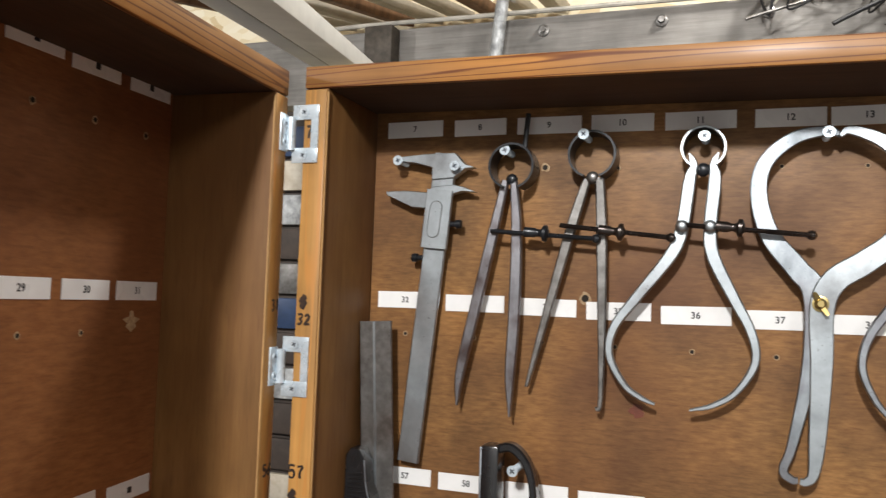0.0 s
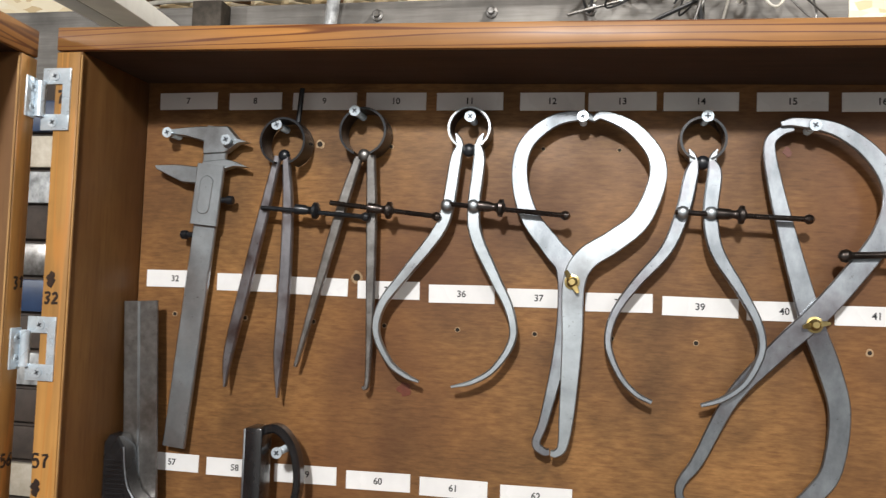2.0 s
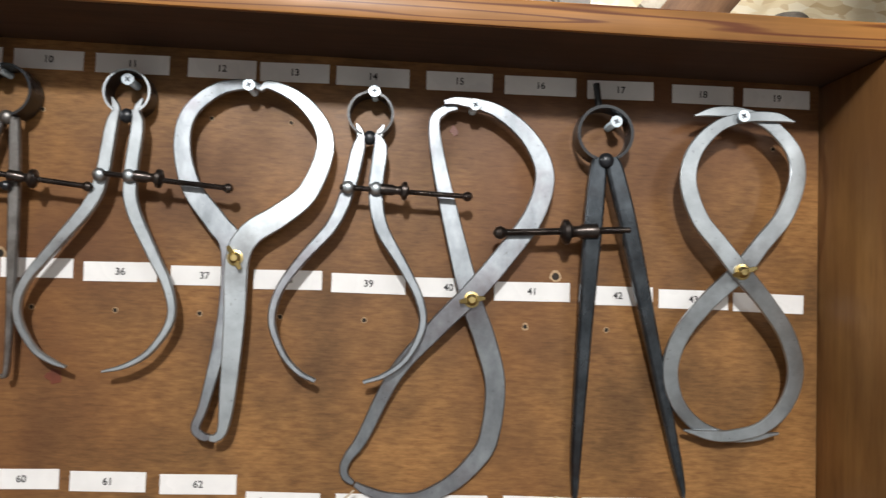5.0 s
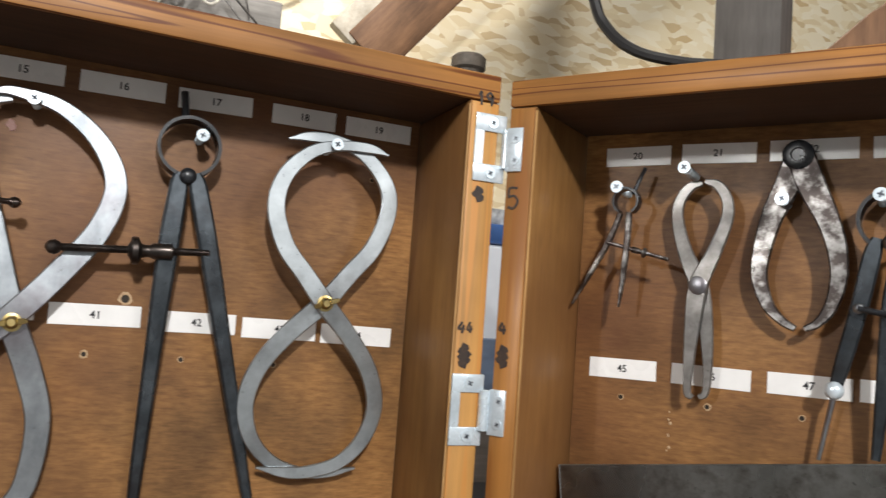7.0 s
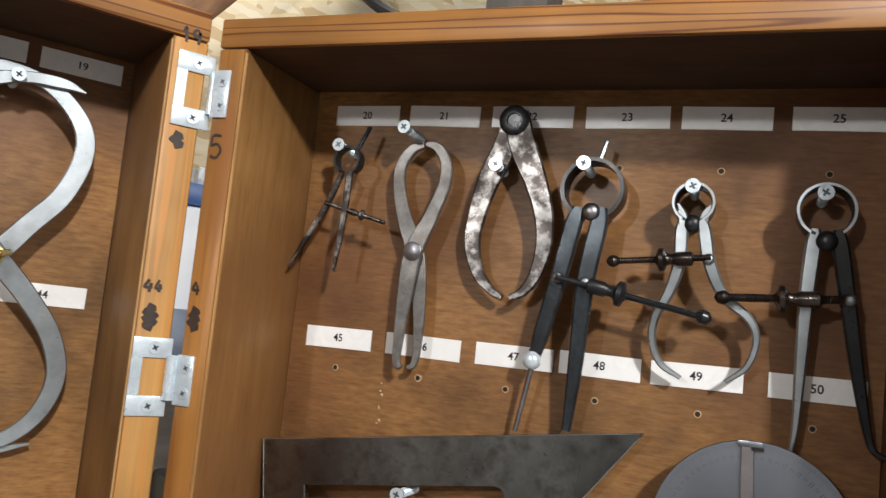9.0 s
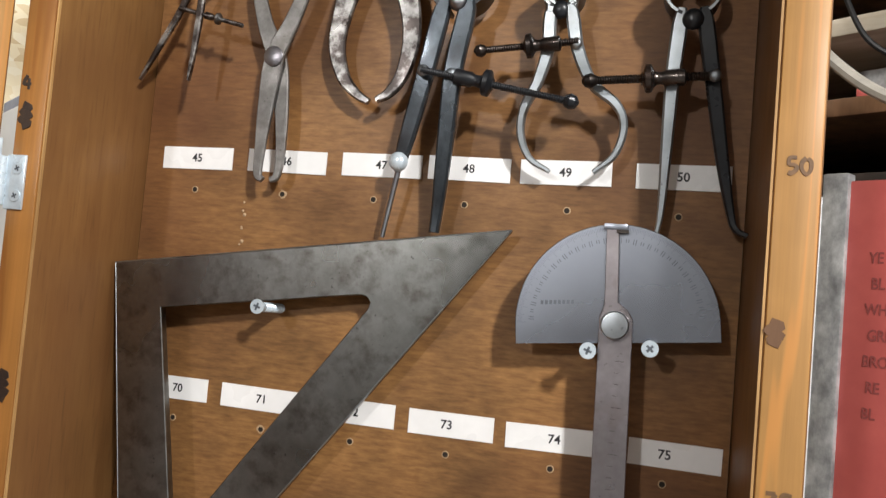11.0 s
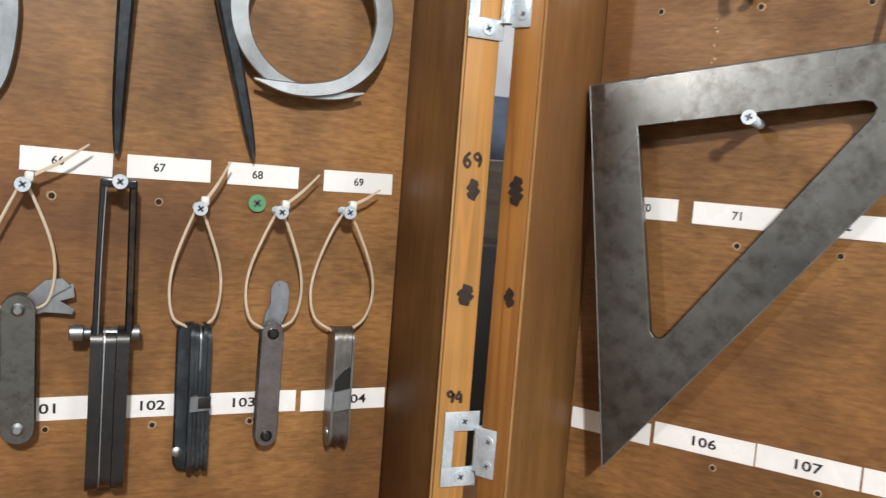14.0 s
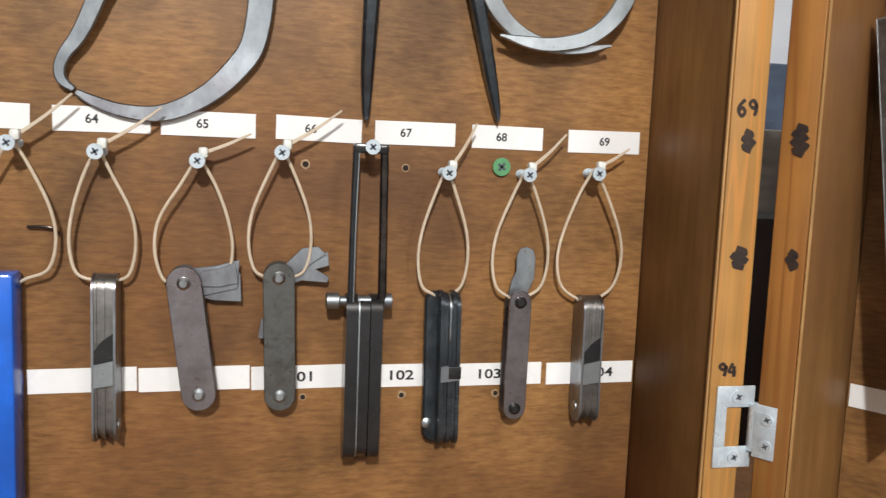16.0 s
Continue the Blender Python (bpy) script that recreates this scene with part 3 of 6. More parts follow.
def number_label(owner, text, u, v, width, turn=0.0, size=0.0062, stretch=1.0, off=0.0, height=0.0123):
    c, s = math.cos(radians(turn)), math.sin(radians(turn))
    a, b = width / 2, height / 2
    pts = [(u + c * x - s * y, v + s * x + c * y) for x, y in ((-a, -b), (a, -b), (a, b), (-a, b))]
    ob = part("number_label", plate(bmesh.new(), pts, 0.0, 0.0006, 0.00015), PAPER, owner, "white printed number label tape", smooth=0)
    if text == "-":
        return ob
    if text:
        lettering(ob, text, u + off, v, 0.0008, size, INK, turn, stretch)
    else:
        part("printed_bar", box(bmesh.new(), (u - 0.002, -0.0009, v - 0.002), (u + 0.002, -0.0007, v + 0.002)), INK, ob)
    return ob


def row(owner, first, places, v0, v1, widths, offs={}, **kw):
    """One row of labels at given places, its height running evenly from v0 to v1."""
    for k, u in enumerate(places):
        v = v0 + (v1 - v0) * (u - places[0]) / (places[-1] - places[0])
        number_label(owner, str(first + k), u, v, widths[k % len(widths)], random.uniform(-0.9, 0.9), off=offs.get(first + k, 0.0), **kw)


row(cabinet, 7, [-0.116, -0.064, -0.012, 0.040, 0.092, 0.148, 0.194, 0.244, 0.300, 0.353, 0.406, 0.461, 0.511], 1.5605, 1.5555,
    [0.045, 0.040, 0.047, 0.043, 0.046, 0.043, 0.044, 0.047, 0.043, 0.047, 0.044, 0.041, 0.045])
row(cabinet, 32, [-0.119, -0.064, -0.010, 0.040, 0.091, 0.143, 0.195, 0.246, 0.297, 0.351, 0.407, 0.457, 0.507], 1.4305, 1.4200,
    [0.045, 0.045, 0.042, 0.044, 0.045, 0.042, 0.043, 0.047, 0.045, 0.049, 0.046, 0.046, 0.047])
row(cabinet, 57, [-0.114, -0.066, -0.014, 0.038, 0.090, 0.145], 1.2998, 1.2965, [0.041, 0.043, 0.045, 0.045, 0.046, 0.047])
row(cabinet, 63, [0.1975, 0.2529, 0.3030, 0.3576, 0.4077, 0.4580, 0.5134], 1.2864, 1.2867, [0.046, 0.0450, 0.0456, 0.0436, 0.0428, 0.0396, 0.0418],
    {64: -0.0046, 65: -0.0030, 66: -0.0043, 67: -0.0052, 68: -0.0035})
for text, u, w, turn, off in (("-", 0.190, 0.050, 0, 0), ("-", 0.243, 0.0515, 1, -0.004), ("-", 0.297, 0.0550, 1, 0), ("101", 0.352, 0.0535, 1.0, -0.001),
                              ("102", 0.404, 0.0495, 0.5, 0.000), ("103", 0.459, 0.050, 0.6, -0.0055), ("104", 0.513, 0.052, 0.8, 0.0065)):
    number_label(cabinet, text, u, 1.1565, w, turn, 0.0074, 1.35, off, 0.0125)
row(door_r, 20, [0.057, 0.107, 0.160, 0.213, 0.264, 0.317], 1.5475, 1.5475, [0.042, 0.044, 0.047, 0.045, 0.045, 0.043])
row(door_r, 45, [0.054, 0.108, 0.162, 0.209, 0.258, 0.314], 1.4120, 1.4135, [0.043, 0.046, 0.044, 0.043, 0.045, 0.044])
row(door_r, 70, [0.0510, 0.1065, 0.1585, 0.2105, 0.2625, 0.3187], 1.2848, 1.2822, [0.046, 0.048, 0.045, 0.0440, 0.048, 0.0425], {70: 0.005, 73: -0.002, 75: -0.0045})
for text, u, w in (("105", 0.047, 0.048), ("106", 0.1005, 0.0545), ("107", 0.1535, 0.0500), ("108", 0.2055, 0.0520), ("109", 0.258, 0.0510), ("110", 0.312, 0.048)):
    number_label(door_r, text, u, 1.1585 - 0.002 * (text == "105"), w, random.uniform(-1.5, 0.5), 0.0074, 1.35, 0.0, 0.0125)
for text, u, w in (("4", -0.147, 0.043), ("5", -0.0975, 0.043), ("6", -0.045, 0.042)):
    number_label(door_l, "", u, 1.5670 + 0.002 * (text == "4"), w, 0.6)
for text, u, w in (("29", -0.147, 0.044), ("30", -0.096, 0.041), ("31", -0.048, 0.041)):
    number_label(door_l, text, u, 1.4305, w)
for u, w in ((-0.147, 0.042), (-0.098, 0.042), (-0.045, 0.042)):
    number_label(door_l, "", u, 1.3005, w, 2.0)

# ---- drilled holes and marks in the panels ----


def drilled(owner, u, v, ragged=False, r=0.0014):
    bm = bmesh.new()
    lathe(bm, (u, v, 0.0), (0, 0, 1), [(0.0, r * 1.4), (0.0003, r * 1.3), (0.00035, r), (0.0001, r * 0.9)], 12, 0)
    for f in bm.faces:
        if all((w.co - Vector((u, w.co.y, v))).length < r * 1.02 for w in f.verts):
            f.material_index = 1
    if ragged:
        for w in bm.verts:
            off = w.co - Vector((u, w.co.y, v))
            if off.length > r * 1.2:
                w.co += off * random.uniform(-0.1, 0.4)
    return part("drilled_hole", bm, [RAW, HOLE], owner, smooth=0)


for k, u in enumerate((-0.118, -0.064, -0.013, 0.038, 0.089, 0.141, 0.191, 0.244, 0.295, 0.347, 0.400, 0.455)):
    drilled(cabinet, u, 1.4052 - 0.011 * (u + 0.118), k in (1, 9))
for k, u in enumerate((0.038, 0.090, 0.143, 0.193, 0.297, 0.509)):
    drilled(cabinet, u, 1.5275 - 0.012 * (u - 0.038), False, 0.0012)
drilled(cabinet, -0.014, 1.529, True, 0.0020)
drilled(cabinet, 0.017, 1.436, True, 0.0026)
drilled(cabinet, 0.366, 1.433, True, 0.0024)
for u in (0.351, 0.403):
    drilled(cabinet, u, 1.2685, u < 0.4, 0.0016)
for u in (0.352, 0.405, 0.458):
    drilled(cabinet, u, 1.1455, u > 0.38)
for u in (0.211, 0.263, 0.314):
    drilled(door_r, u, 1.5195)
for k, u in enumerate((0.054, 0.107, 0.159, 0.208, 0.260, 0.313)):
    drilled(door_r, u, 1.3945, k == 1)
for k, u in enumerate((0.0545, 0.1075, 0.1580, 0.2090, 0.2615, 0.3140)):
    drilled(door_r, u, 1.2685, k == 1)
for u in (0.054, 0.107, 0.160, 0.212):
    drilled(door_r, u, 1.1460)
for u in (-0.147, -0.097, -0.048):
    drilled(door_l, u, 1.534, True, 0.0016)
for u in (-0.147, -0.098):
    drilled(door_l, u, 1.4045, True, 0.0013)
patch_pts = [(-0.052 + 0.0062 * (1 + 0.35 * math.sin(5 * a) + 0.2 * math.sin(11 * a)) * math.cos(a), 1.4105 + 0.0055 * (1 + 0.3 * math.cos(4 * a)) * math.sin(a)) for a in [2 * math.pi * k / 28 for k in range(28)]]
part("torn_patch", plate(bmesh.new(), patch_pts, 0.0, 0.0004, 0.0002), RAW, door_l, smooth=0)


def blot(owner, u, v, w, t, mat=MARKER, h=DEEP):
    """A patch scribbled over with a broad pen in a few strokes to and fro."""
    bm = bmesh.new()
    n = max(4, int(t / 0.0017))
    pts = []
    for k in range(n + 1):
        side = 1 if k % 2 else -1
        reach = math.sin(math.pi * (0.18 + 0.64 * k / n)) * random.uniform(0.75, 1.1)
        pts.append((u + side * reach * (w / 2 - 0.0008) + 0.0006 * (k / n - 0.5), v + t * 0.5 - t * k / n, h + 0.0001 + 0.00003 * k, random.uniform(0.0026, 0.0036)))
    bar(bm, pts, 0.0004, 5)
    part("pen_mark", bm, mat, owner, smooth=0)


STROKES = {
    "0": [[(0.5, 1), (0.1, 0.75), (0.1, 0.3), (0.45, 0), (0.85, 0.3), (0.85, 0.75), (0.5, 1)]], "1": [[(0.3, 0.75), (0.55, 1), (0.5, 0)]],
    "2": [[(0.1, 0.8), (0.45, 1), (0.8, 0.75), (0.5, 0.35), (0.1, 0.02)], [(0.1, 0.02), (0.9, 0.05)]], "3": [[(0.1, 0.95), (0.6, 1), (0.75, 0.75), (0.4, 0.52), (0.8, 0.3), (0.5, 0), (0.1, 0.08)]],
    "4": [[(0.45, 1), (0.1, 0.4), (0.9, 0.42)], [(0.65, 0.75), (0.6, 0)]], "5": [[(0.85, 1), (0.2, 0.97), (0.15, 0.55)], [(0.15, 0.55), (0.6, 0.62), (0.85, 0.3), (0.5, 0), (0.1, 0.08)]],
    "6": [[(0.75, 1), (0.3, 0.7), (0.12, 0.3), (0.45, 0), (0.8, 0.25), (0.5, 0.5), (0.18, 0.35)]], "7": [[(0.1, 0.95), (0.85, 0.97)], [(0.85, 0.97), (0.5, 0.5), (0.4, 0)]],
    "9": [[(0.8, 0.75), (0.5, 1), (0.15, 0.75), (0.45, 0.5), (0.8, 0.75), (0.75, 0.35), (0.6, 0)]],
}


def scrawl(owner, text, u, v, size=0.013, turn=0.0, ink=MARKER):
    """Numerals written with a broad pen, each one a mesh of its strokes."""
    tall, wide = size * 0.62, size * 0.44
    for k, ch in enumerate(text):
        u0 = u + (k - len(text) / 2) * wide * 1.12
        bm = bmesh.new()
        for n, stroke in enumerate(STROKES[ch]):
            bar(bm, [(u0 + x * wide + random.uniform(-1, 1) * 0.0003 - (y - 0.5) * 0.0004 * turn * 0.3, v + (y - 0.5) * tall + random.uniform(-1, 1) * 0.0003, DEEP + 0.0001 + 0.00005 * n, random.uniform(0.0013, 0.0019)) for x, y in stroke], 0.0004, 5)
        part("pen_numeral", bm, ink, owner, smooth=0)


scrawl(cabinet, "7", -0.1605, 1.5440, 0.014)
scrawl(cabinet, "32", -0.1590, 1.4150, 0.011, -4)
blot(cabinet, -0.1600, 1.4270, 0.0055, 0.0085)
scrawl(cabinet, "57", -0.1595, 1.3130, 0.013, 3)
blot(cabinet, -0.1620, 1.2960, 0.006, 0.009)
scrawl(cabinet, "19", 0.5500, 1.5660, 0.012, 4)
blot(cabinet, 0.5490, 1.5090, 0.0075, 0.0075)
scrawl(cabinet, "44", 0.5475, 1.4310, 0.010, -6)
blot(cabinet, 0.5470, 1.4150, 0.0085, 0.0120)
scrawl(cabinet, "69", 0.5495, 1.3030, 0.0115, 2)
blot(cabinet, 0.5505, 1.2880, 0.0075, 0.0090)
blot(cabinet, 0.5510, 1.2330, 0.0100, 0.0090)
scrawl(cabinet, "94", 0.5500, 1.1790, 0.0105, 0)
scrawl(door_r, "5", 0.0110, 1.5080, 0.019, 5)
scrawl(door_r, "4", 0.0100, 1.4320, 0.011, 0)
blot(door_r, 0.0105, 1.4160, 0.0080, 0.0110)
blot(door_r, 0.0140, 1.2890, 0.0085, 0.0130)
blot(door_r, 0.0150, 1.2340, 0.0060, 0.0080)
scrawl(door_r, "50", 0.3525, 1.4070, 0.0095, 0, FADED)
blot(door_r, 0.3475, 1.3450, 0.0070, 0.0085, BROWNWOOD)
scrawl(door_r, "75", 0.3525, 1.2840, 0.0105, 0, FADED)
scrawl(door_l, "56", -0.0095, 1.3140, 0.012, 0)
scrawl(door_l, "31", -0.0085, 1.4240, 0.011, 0)

# ---- hanging screws ----
for u, v, h in ((-0.122, 1.534, 0.018), (-0.077, 1.529, 0.018), (-0.039, 1.539, 0.020), (0.017, 1.548, 0.022), (0.0955, 1.5445, 0.019), (0.169, 1.544, 0.021),
                (0.246, 1.544, 0.020), (0.309, 1.538, 0.021), (0.398, 1.531, 0.022), (0.4763, 1.5362, 0.0300), (-0.024, 1.318, 0.030),
                (0.215, 1.2735, 0.018), (0.253, 1.271, 0.018), (0.299, 1.2685, 0.018), (0.339, 1.274, 0.018), (0.383, 1.2785, 0.022), (0.423, 1.267, 0.018),
                (0.466, 1.2675, 0.018), (0.5045, 1.2695, 0.018), (0.163, 1.276, 0.018)):
    hang_screw(cabinet, u, v, h)
for u, v, h in ((0.052, 1.524, 0.024), (0.094, 1.534, 0.028), (0.147, 1.516, 0.020), (0.196, 1.517, 0.024), (0.251, 1.507, 0.024), (0.311, 1.506, 0.024),
                (0.1125, 1.3343, 0.028), (0.2772, 1.3289, 0.031), (0.3040, 1.3324, 0.031)):
    hang_screw(door_r, u, v, h, dip=0.001)
screw_head(cabinet, 0.455, 1.271, 0.0022, 0.0050, GREEN, "green_screw")
part("bent_nail", tube(bmesh.new(), [(0.2190, 1.2335, 0.002), (0.2260, 1.2338, 0.003), (0.2310, 1.2330, 0.003), (0.2335, 1.2300, 0.002)], 0.0007), BROWN, cabinet)
blot(cabinet, 0.0540, 1.3610, 0.0110, 0.0070, RED_STAIN, 0.0)
blot(cabinet, 0.2970, 1.5250, 0.0050, 0.0040, RED_STAIN, 0.0)
for k in range(7):
    part("varnish_drip", lathe(bmesh.new(), (0.0850 + 0.0006 * math.sin(4 * k), 1.3890 - 0.0040 * k - 0.0016 * math.sin(9 * k), 0.0), (0, 0, 1), [(0, 0.0005 + 0.0003 * (k % 3)), (0.0005, 0.0006), (0.0007, 0.0002)], 8), RAW, door_r)
screw_head(cabinet, -0.052, 1.286, 0.0030, 0.0040, ZINC)

# ---- measuring tools on the centre board ----


def tool(name, label, category, board, u, v, group=""):
    return thing(name, label, category, board, (u, 0, v), group)


def leg(owner, pts, thick, mat, label="", name="leg"):
    return part(name, bar(bmesh.new(), pts, thick), mat, owner, label)


def spring(owner, u, v, r, h, mat, depth=0.018, gap=20, thick=0.0015):
    return part("bow_spring", band_ring(bmesh.new(), u, v, r, h, depth, thick, -90 + gap, 270 - gap), mat, owner)


def threaded_rod(owner, a, b, nut, mat, r=0.0017, ball=0.0032, nut_r=0.0056):
    """An adjusting screw from a to b, (u, v, h), with a ball end and a knurled nut on a sleeve."""
    bm = bmesh.new()
    way = Vector(b) - Vector(a)
    n = int(way.length / 0.0011)
    prof = []
    for k in range(n):
        prof += [(k * 0.0011, r * 0.9), (k * 0.0011 + 0.00055, r * 1.08)]
    lathe(bm, a, way, prof, 10)
    rod = part("adjusting_rod", bm, mat, owner)
    bm = bmesh.new()
    lathe(bm, Vector(b) - way.normalized() * ball, way, [(0, r), (ball * 0.2, ball * 0.75), (ball * 0.8, ball), (ball * 1.5, ball * 0.8), (ball * 1.9, ball * 0.2)], 14)
    part("ball_end", bm, mat, rod)
    bm = bmesh.new()
    c, t = Vector(nut), way.normalized()
    k = nut_r / 0.0056
    lathe(bm, c - t * 0.0150 * k, t, [(s * k, q * k) for s, q in ((0, 0.0022), (0.0008, 0.0036), (0.0080, 0.0034), (0.0095, 0.0026), (0.0115, 0.0026), (0.0128, 0.0032), (0.0138, 0.0054), (0.0142, 0.0058), (0.0162, 0.0058), (0.0166, 0.0054), (0.0172, 0.0032), (0.0180, 0.0025))], 22)
    part("knurled_nut", bm, mat, rod)
    return rod


def boss(owner, u, v, h, r, mat, name="pivot"):
    bm = bmesh.new()
    lathe(bm, (u, v, h), (0, 0, 1), [(0, r), (r * 0.35, r * 0.95), (r * 0.65, r * 0.7), (r * 0.8, r * 0.3)], 16)
    return part(name, bm, mat, owner)


def wing_nut(owner, u, v, h, turn):
    bm = bmesh.new()
    lathe(bm, (u, v, h), (0, 0, 1), [(0, 0.0050), (0.0008, 0.0050), (0.001, 0.0036), (0.0035, 0.0030), (0.0045, 0.002)], 18)
    c, s = math.cos(radians(turn)), math.sin(radians(turn))
    for k in (-1, 1):
        bar(bm, [(u + k * c * 0.002, v + k * s * 0.002, h + 0.002, 0.0035), (u + k * c * 0.006, v + k * s * 0.006, h + 0.0035, 0.0030), (u + k * c * 0.0080, v + k * s * 0.0080, h + 0.0042, 0.002)], 0.0014)
    return part("wing_nut", bm, BRASS, owner, "small brass wing nut")


# vernier caliper
t = tool("vernier_caliper", "worn grey steel vernier caliper hanging on two screws", "caliper", CENTRE, -0.09, 1.54)
part("beam", bar(bmesh.new(), [(-0.0865, 1.5395, 0.009, 0.0175), (-0.1085, 1.3125, 0.009, 0.0165)], 0.0036), BRIGHT, t)
part("fixed_jaw", plate(bmesh.new(), [(-0.079, 1.5395), (-0.103, 1.5392), (-0.129, 1.5368), (-0.127, 1.5345), (-0.110, 1.5325), (-0.0965, 1.5290), (-0.0965, 1.520), (-0.0795, 1.521), (-0.071, 1.5275), (-0.0635, 1.5285), (-0.071, 1.5310)], 0.0055, 0.0125), BRIGHT, t)
part("moving_jaw", plate(bmesh.new(), [(-0.0795, 1.5160), (-0.072, 1.5145), (-0.0625, 1.5105), (-0.073, 1.5110), (-0.080, 1.509), (-0.0985, 1.4985), (-0.112, 1.4995), (-0.132, 1.5085), (-0.1335, 1.5115), (-0.118, 1.5120), (-0.099, 1.5105), (-0.0965, 1.5145)], 0.0058, 0.0120), BRIGHT, t)
sl = part("slider", bar(bmesh.new(), [(-0.0893, 1.5120, 0.0125, 0.0205), (-0.0930, 1.4690, 0.0125, 0.0205)], 0.0030), BRIGHT, t)
part("window", plate(bmesh.new(), arc(-0.0915, 1.4990, 0.0050, 0, 180) + arc(-0.0935, 1.4815, 0.0050, 180, 360), 0.0138, 0.0146, 0.0006), BRIGHT, sl)
for u, v in ((-0.0775, 1.4870), (-0.1060, 1.4620)):
    part("thumb_screw", lathe(bmesh.new(), (u, v, 0.010), (1 if u > -0.09 else -1, 0, 0), [(-0.004, 0.002), (0, 0.002), (0.0005, 0.0032), (0.0042, 0.0032), (0.005, 0.0022)]), DARK, t)

# two spring dividers
t = tool("spring_divider", "brownish steel spring divider with straight legs, hung by its bow", "divider", CENTRE, -0.034, 1.527, "spring dividers")
spring(t, -0.034, 1.5275, 0.0165, 0.012, DARK)
leg(t, [(-0.0395, 1.5180, 0.013, 0.0050), (-0.0480, 1.4780, 0.013, 0.0074), (-0.0600, 1.4230, 0.013, 0.0080), (-0.0690, 1.3800, 0.013, 0.0066), (-0.0705, 1.3570, 0.013, 0.0010)], 0.0045, VIOLET)
leg(t, [(-0.0330, 1.5175, 0.014, 0.0050), (-0.0300, 1.4800, 0.014, 0.0076), (-0.0300, 1.4250, 0.014, 0.0082), (-0.0318, 1.3800, 0.014, 0.0070), (-0.0312, 1.3520, 0.014, 0.0010)], 0.0045, VIOLET)
boss(t, -0.0345, 1.5185, 0.014, 0.0042, DARK)
threaded_rod(t, (-0.048, 1.4815, 0.018), (0.027, 1.4765, 0.018), (-0.009, 1.4800, 0.018), DARK)
part("stem", tube(bmesh.new(), [(-0.0265, 1.542, 0.012), (-0.0245, 1.566, 0.012)], 0.0019, smooth=False), DARK, t)
t = tool("spring_divider", "small dark steel spring divider with pointed legs", "divider", CENTRE, 0.022, 1.535, "spring dividers")
spring(t, 0.0225, 1.5345, 0.0165, 0.011, DARK)
leg(t, [(0.0185, 1.5180, 0.012, 0.0055), (0.0080, 1.4830, 0.012, 0.0072), (-0.0080, 1.4220, 0.012, 0.0055), (-0.0190, 1.3780, 0.012, 0.0028), (-0.0205, 1.3750, 0.012, 0.0010)], 0.0042, GREY)
leg(t, [(0.0275, 1.5190, 0.013, 0.0060), (0.0295, 1.4800, 0.013, 0.0072), (0.0310, 1.4220, 0.013, 0.0058), (0.0315, 1.3800, 0.013, 0.0038), (0.0310, 1.3640, 0.013, 0.0030), (0.0285, 1.3615, 0.013, 0.0030)], 0.0042, GREY)
boss(t, 0.0225, 1.5190, 0.013, 0.0045, GREY)
threaded_rod(t, (0.002, 1.4855, 0.020), (0.0760, 1.4775, 0.020), (0.0430, 1.4810, 0.020), BROWN)


def bow_caliper(label, u, ring_v, r, legs, rod, nut, mat, ring_mat, screw_mat, h=0.015, board=CENTRE, group="bow calipers", fulcrum=None, stud=0.0042):
    """An outside caliper with a bow spring: two bent legs that curl inwards."""
    t = tool("bow_caliper", label, "caliper", board, u, ring_v, group)
    spring(t, u, ring_v, r, h - 0.005, ring_mat, 0.016)
    if mat is BRIGHT:
        part("polished_rim", band_ring(bmesh.new(), u, ring_v, r + 0.0001, h + 0.0032, 0.0008, 0.0012, -60, 240), BRIGHT, t)
    for pts in legs:
        leg(t, pts, 0.0042, mat)
        lean_in = 0.35 if pts[0][0] > u else -0.35
        part("spring_tip", bar(bmesh.new(), [(pts[0][0], pts[0][1] - 0.003, h + 0.001, 0.0052), (pts[0][0] + lean_in * 0.004, pts[0][1] + 0.003, h + 0.001, 0.0046), (pts[0][0] + lean_in * 0.010, pts[0][1] + 0.0075, h + 0.001, 0.0012)], 0.0030, 4), BRIGHT, t)
    fu, fv = fulcrum or (u, ring_v - r * 1.02)
    boss(t, fu, fv, h, 0.0046, ring_mat, "fulcrum")
    rd = threaded_rod(t, *rod, nut, screw_mat)
    for q in legs:
        v = rod[0][1] + (rod[1][1] - rod[0][1]) * 0.15
        near = min(spline(q, 8), key=lambda s: abs(s[1] - v))
        boss(t, near[0], near[1], rod[0][2] - 0.0012, stud, BRIGHT, "swivel_stud")
    return t


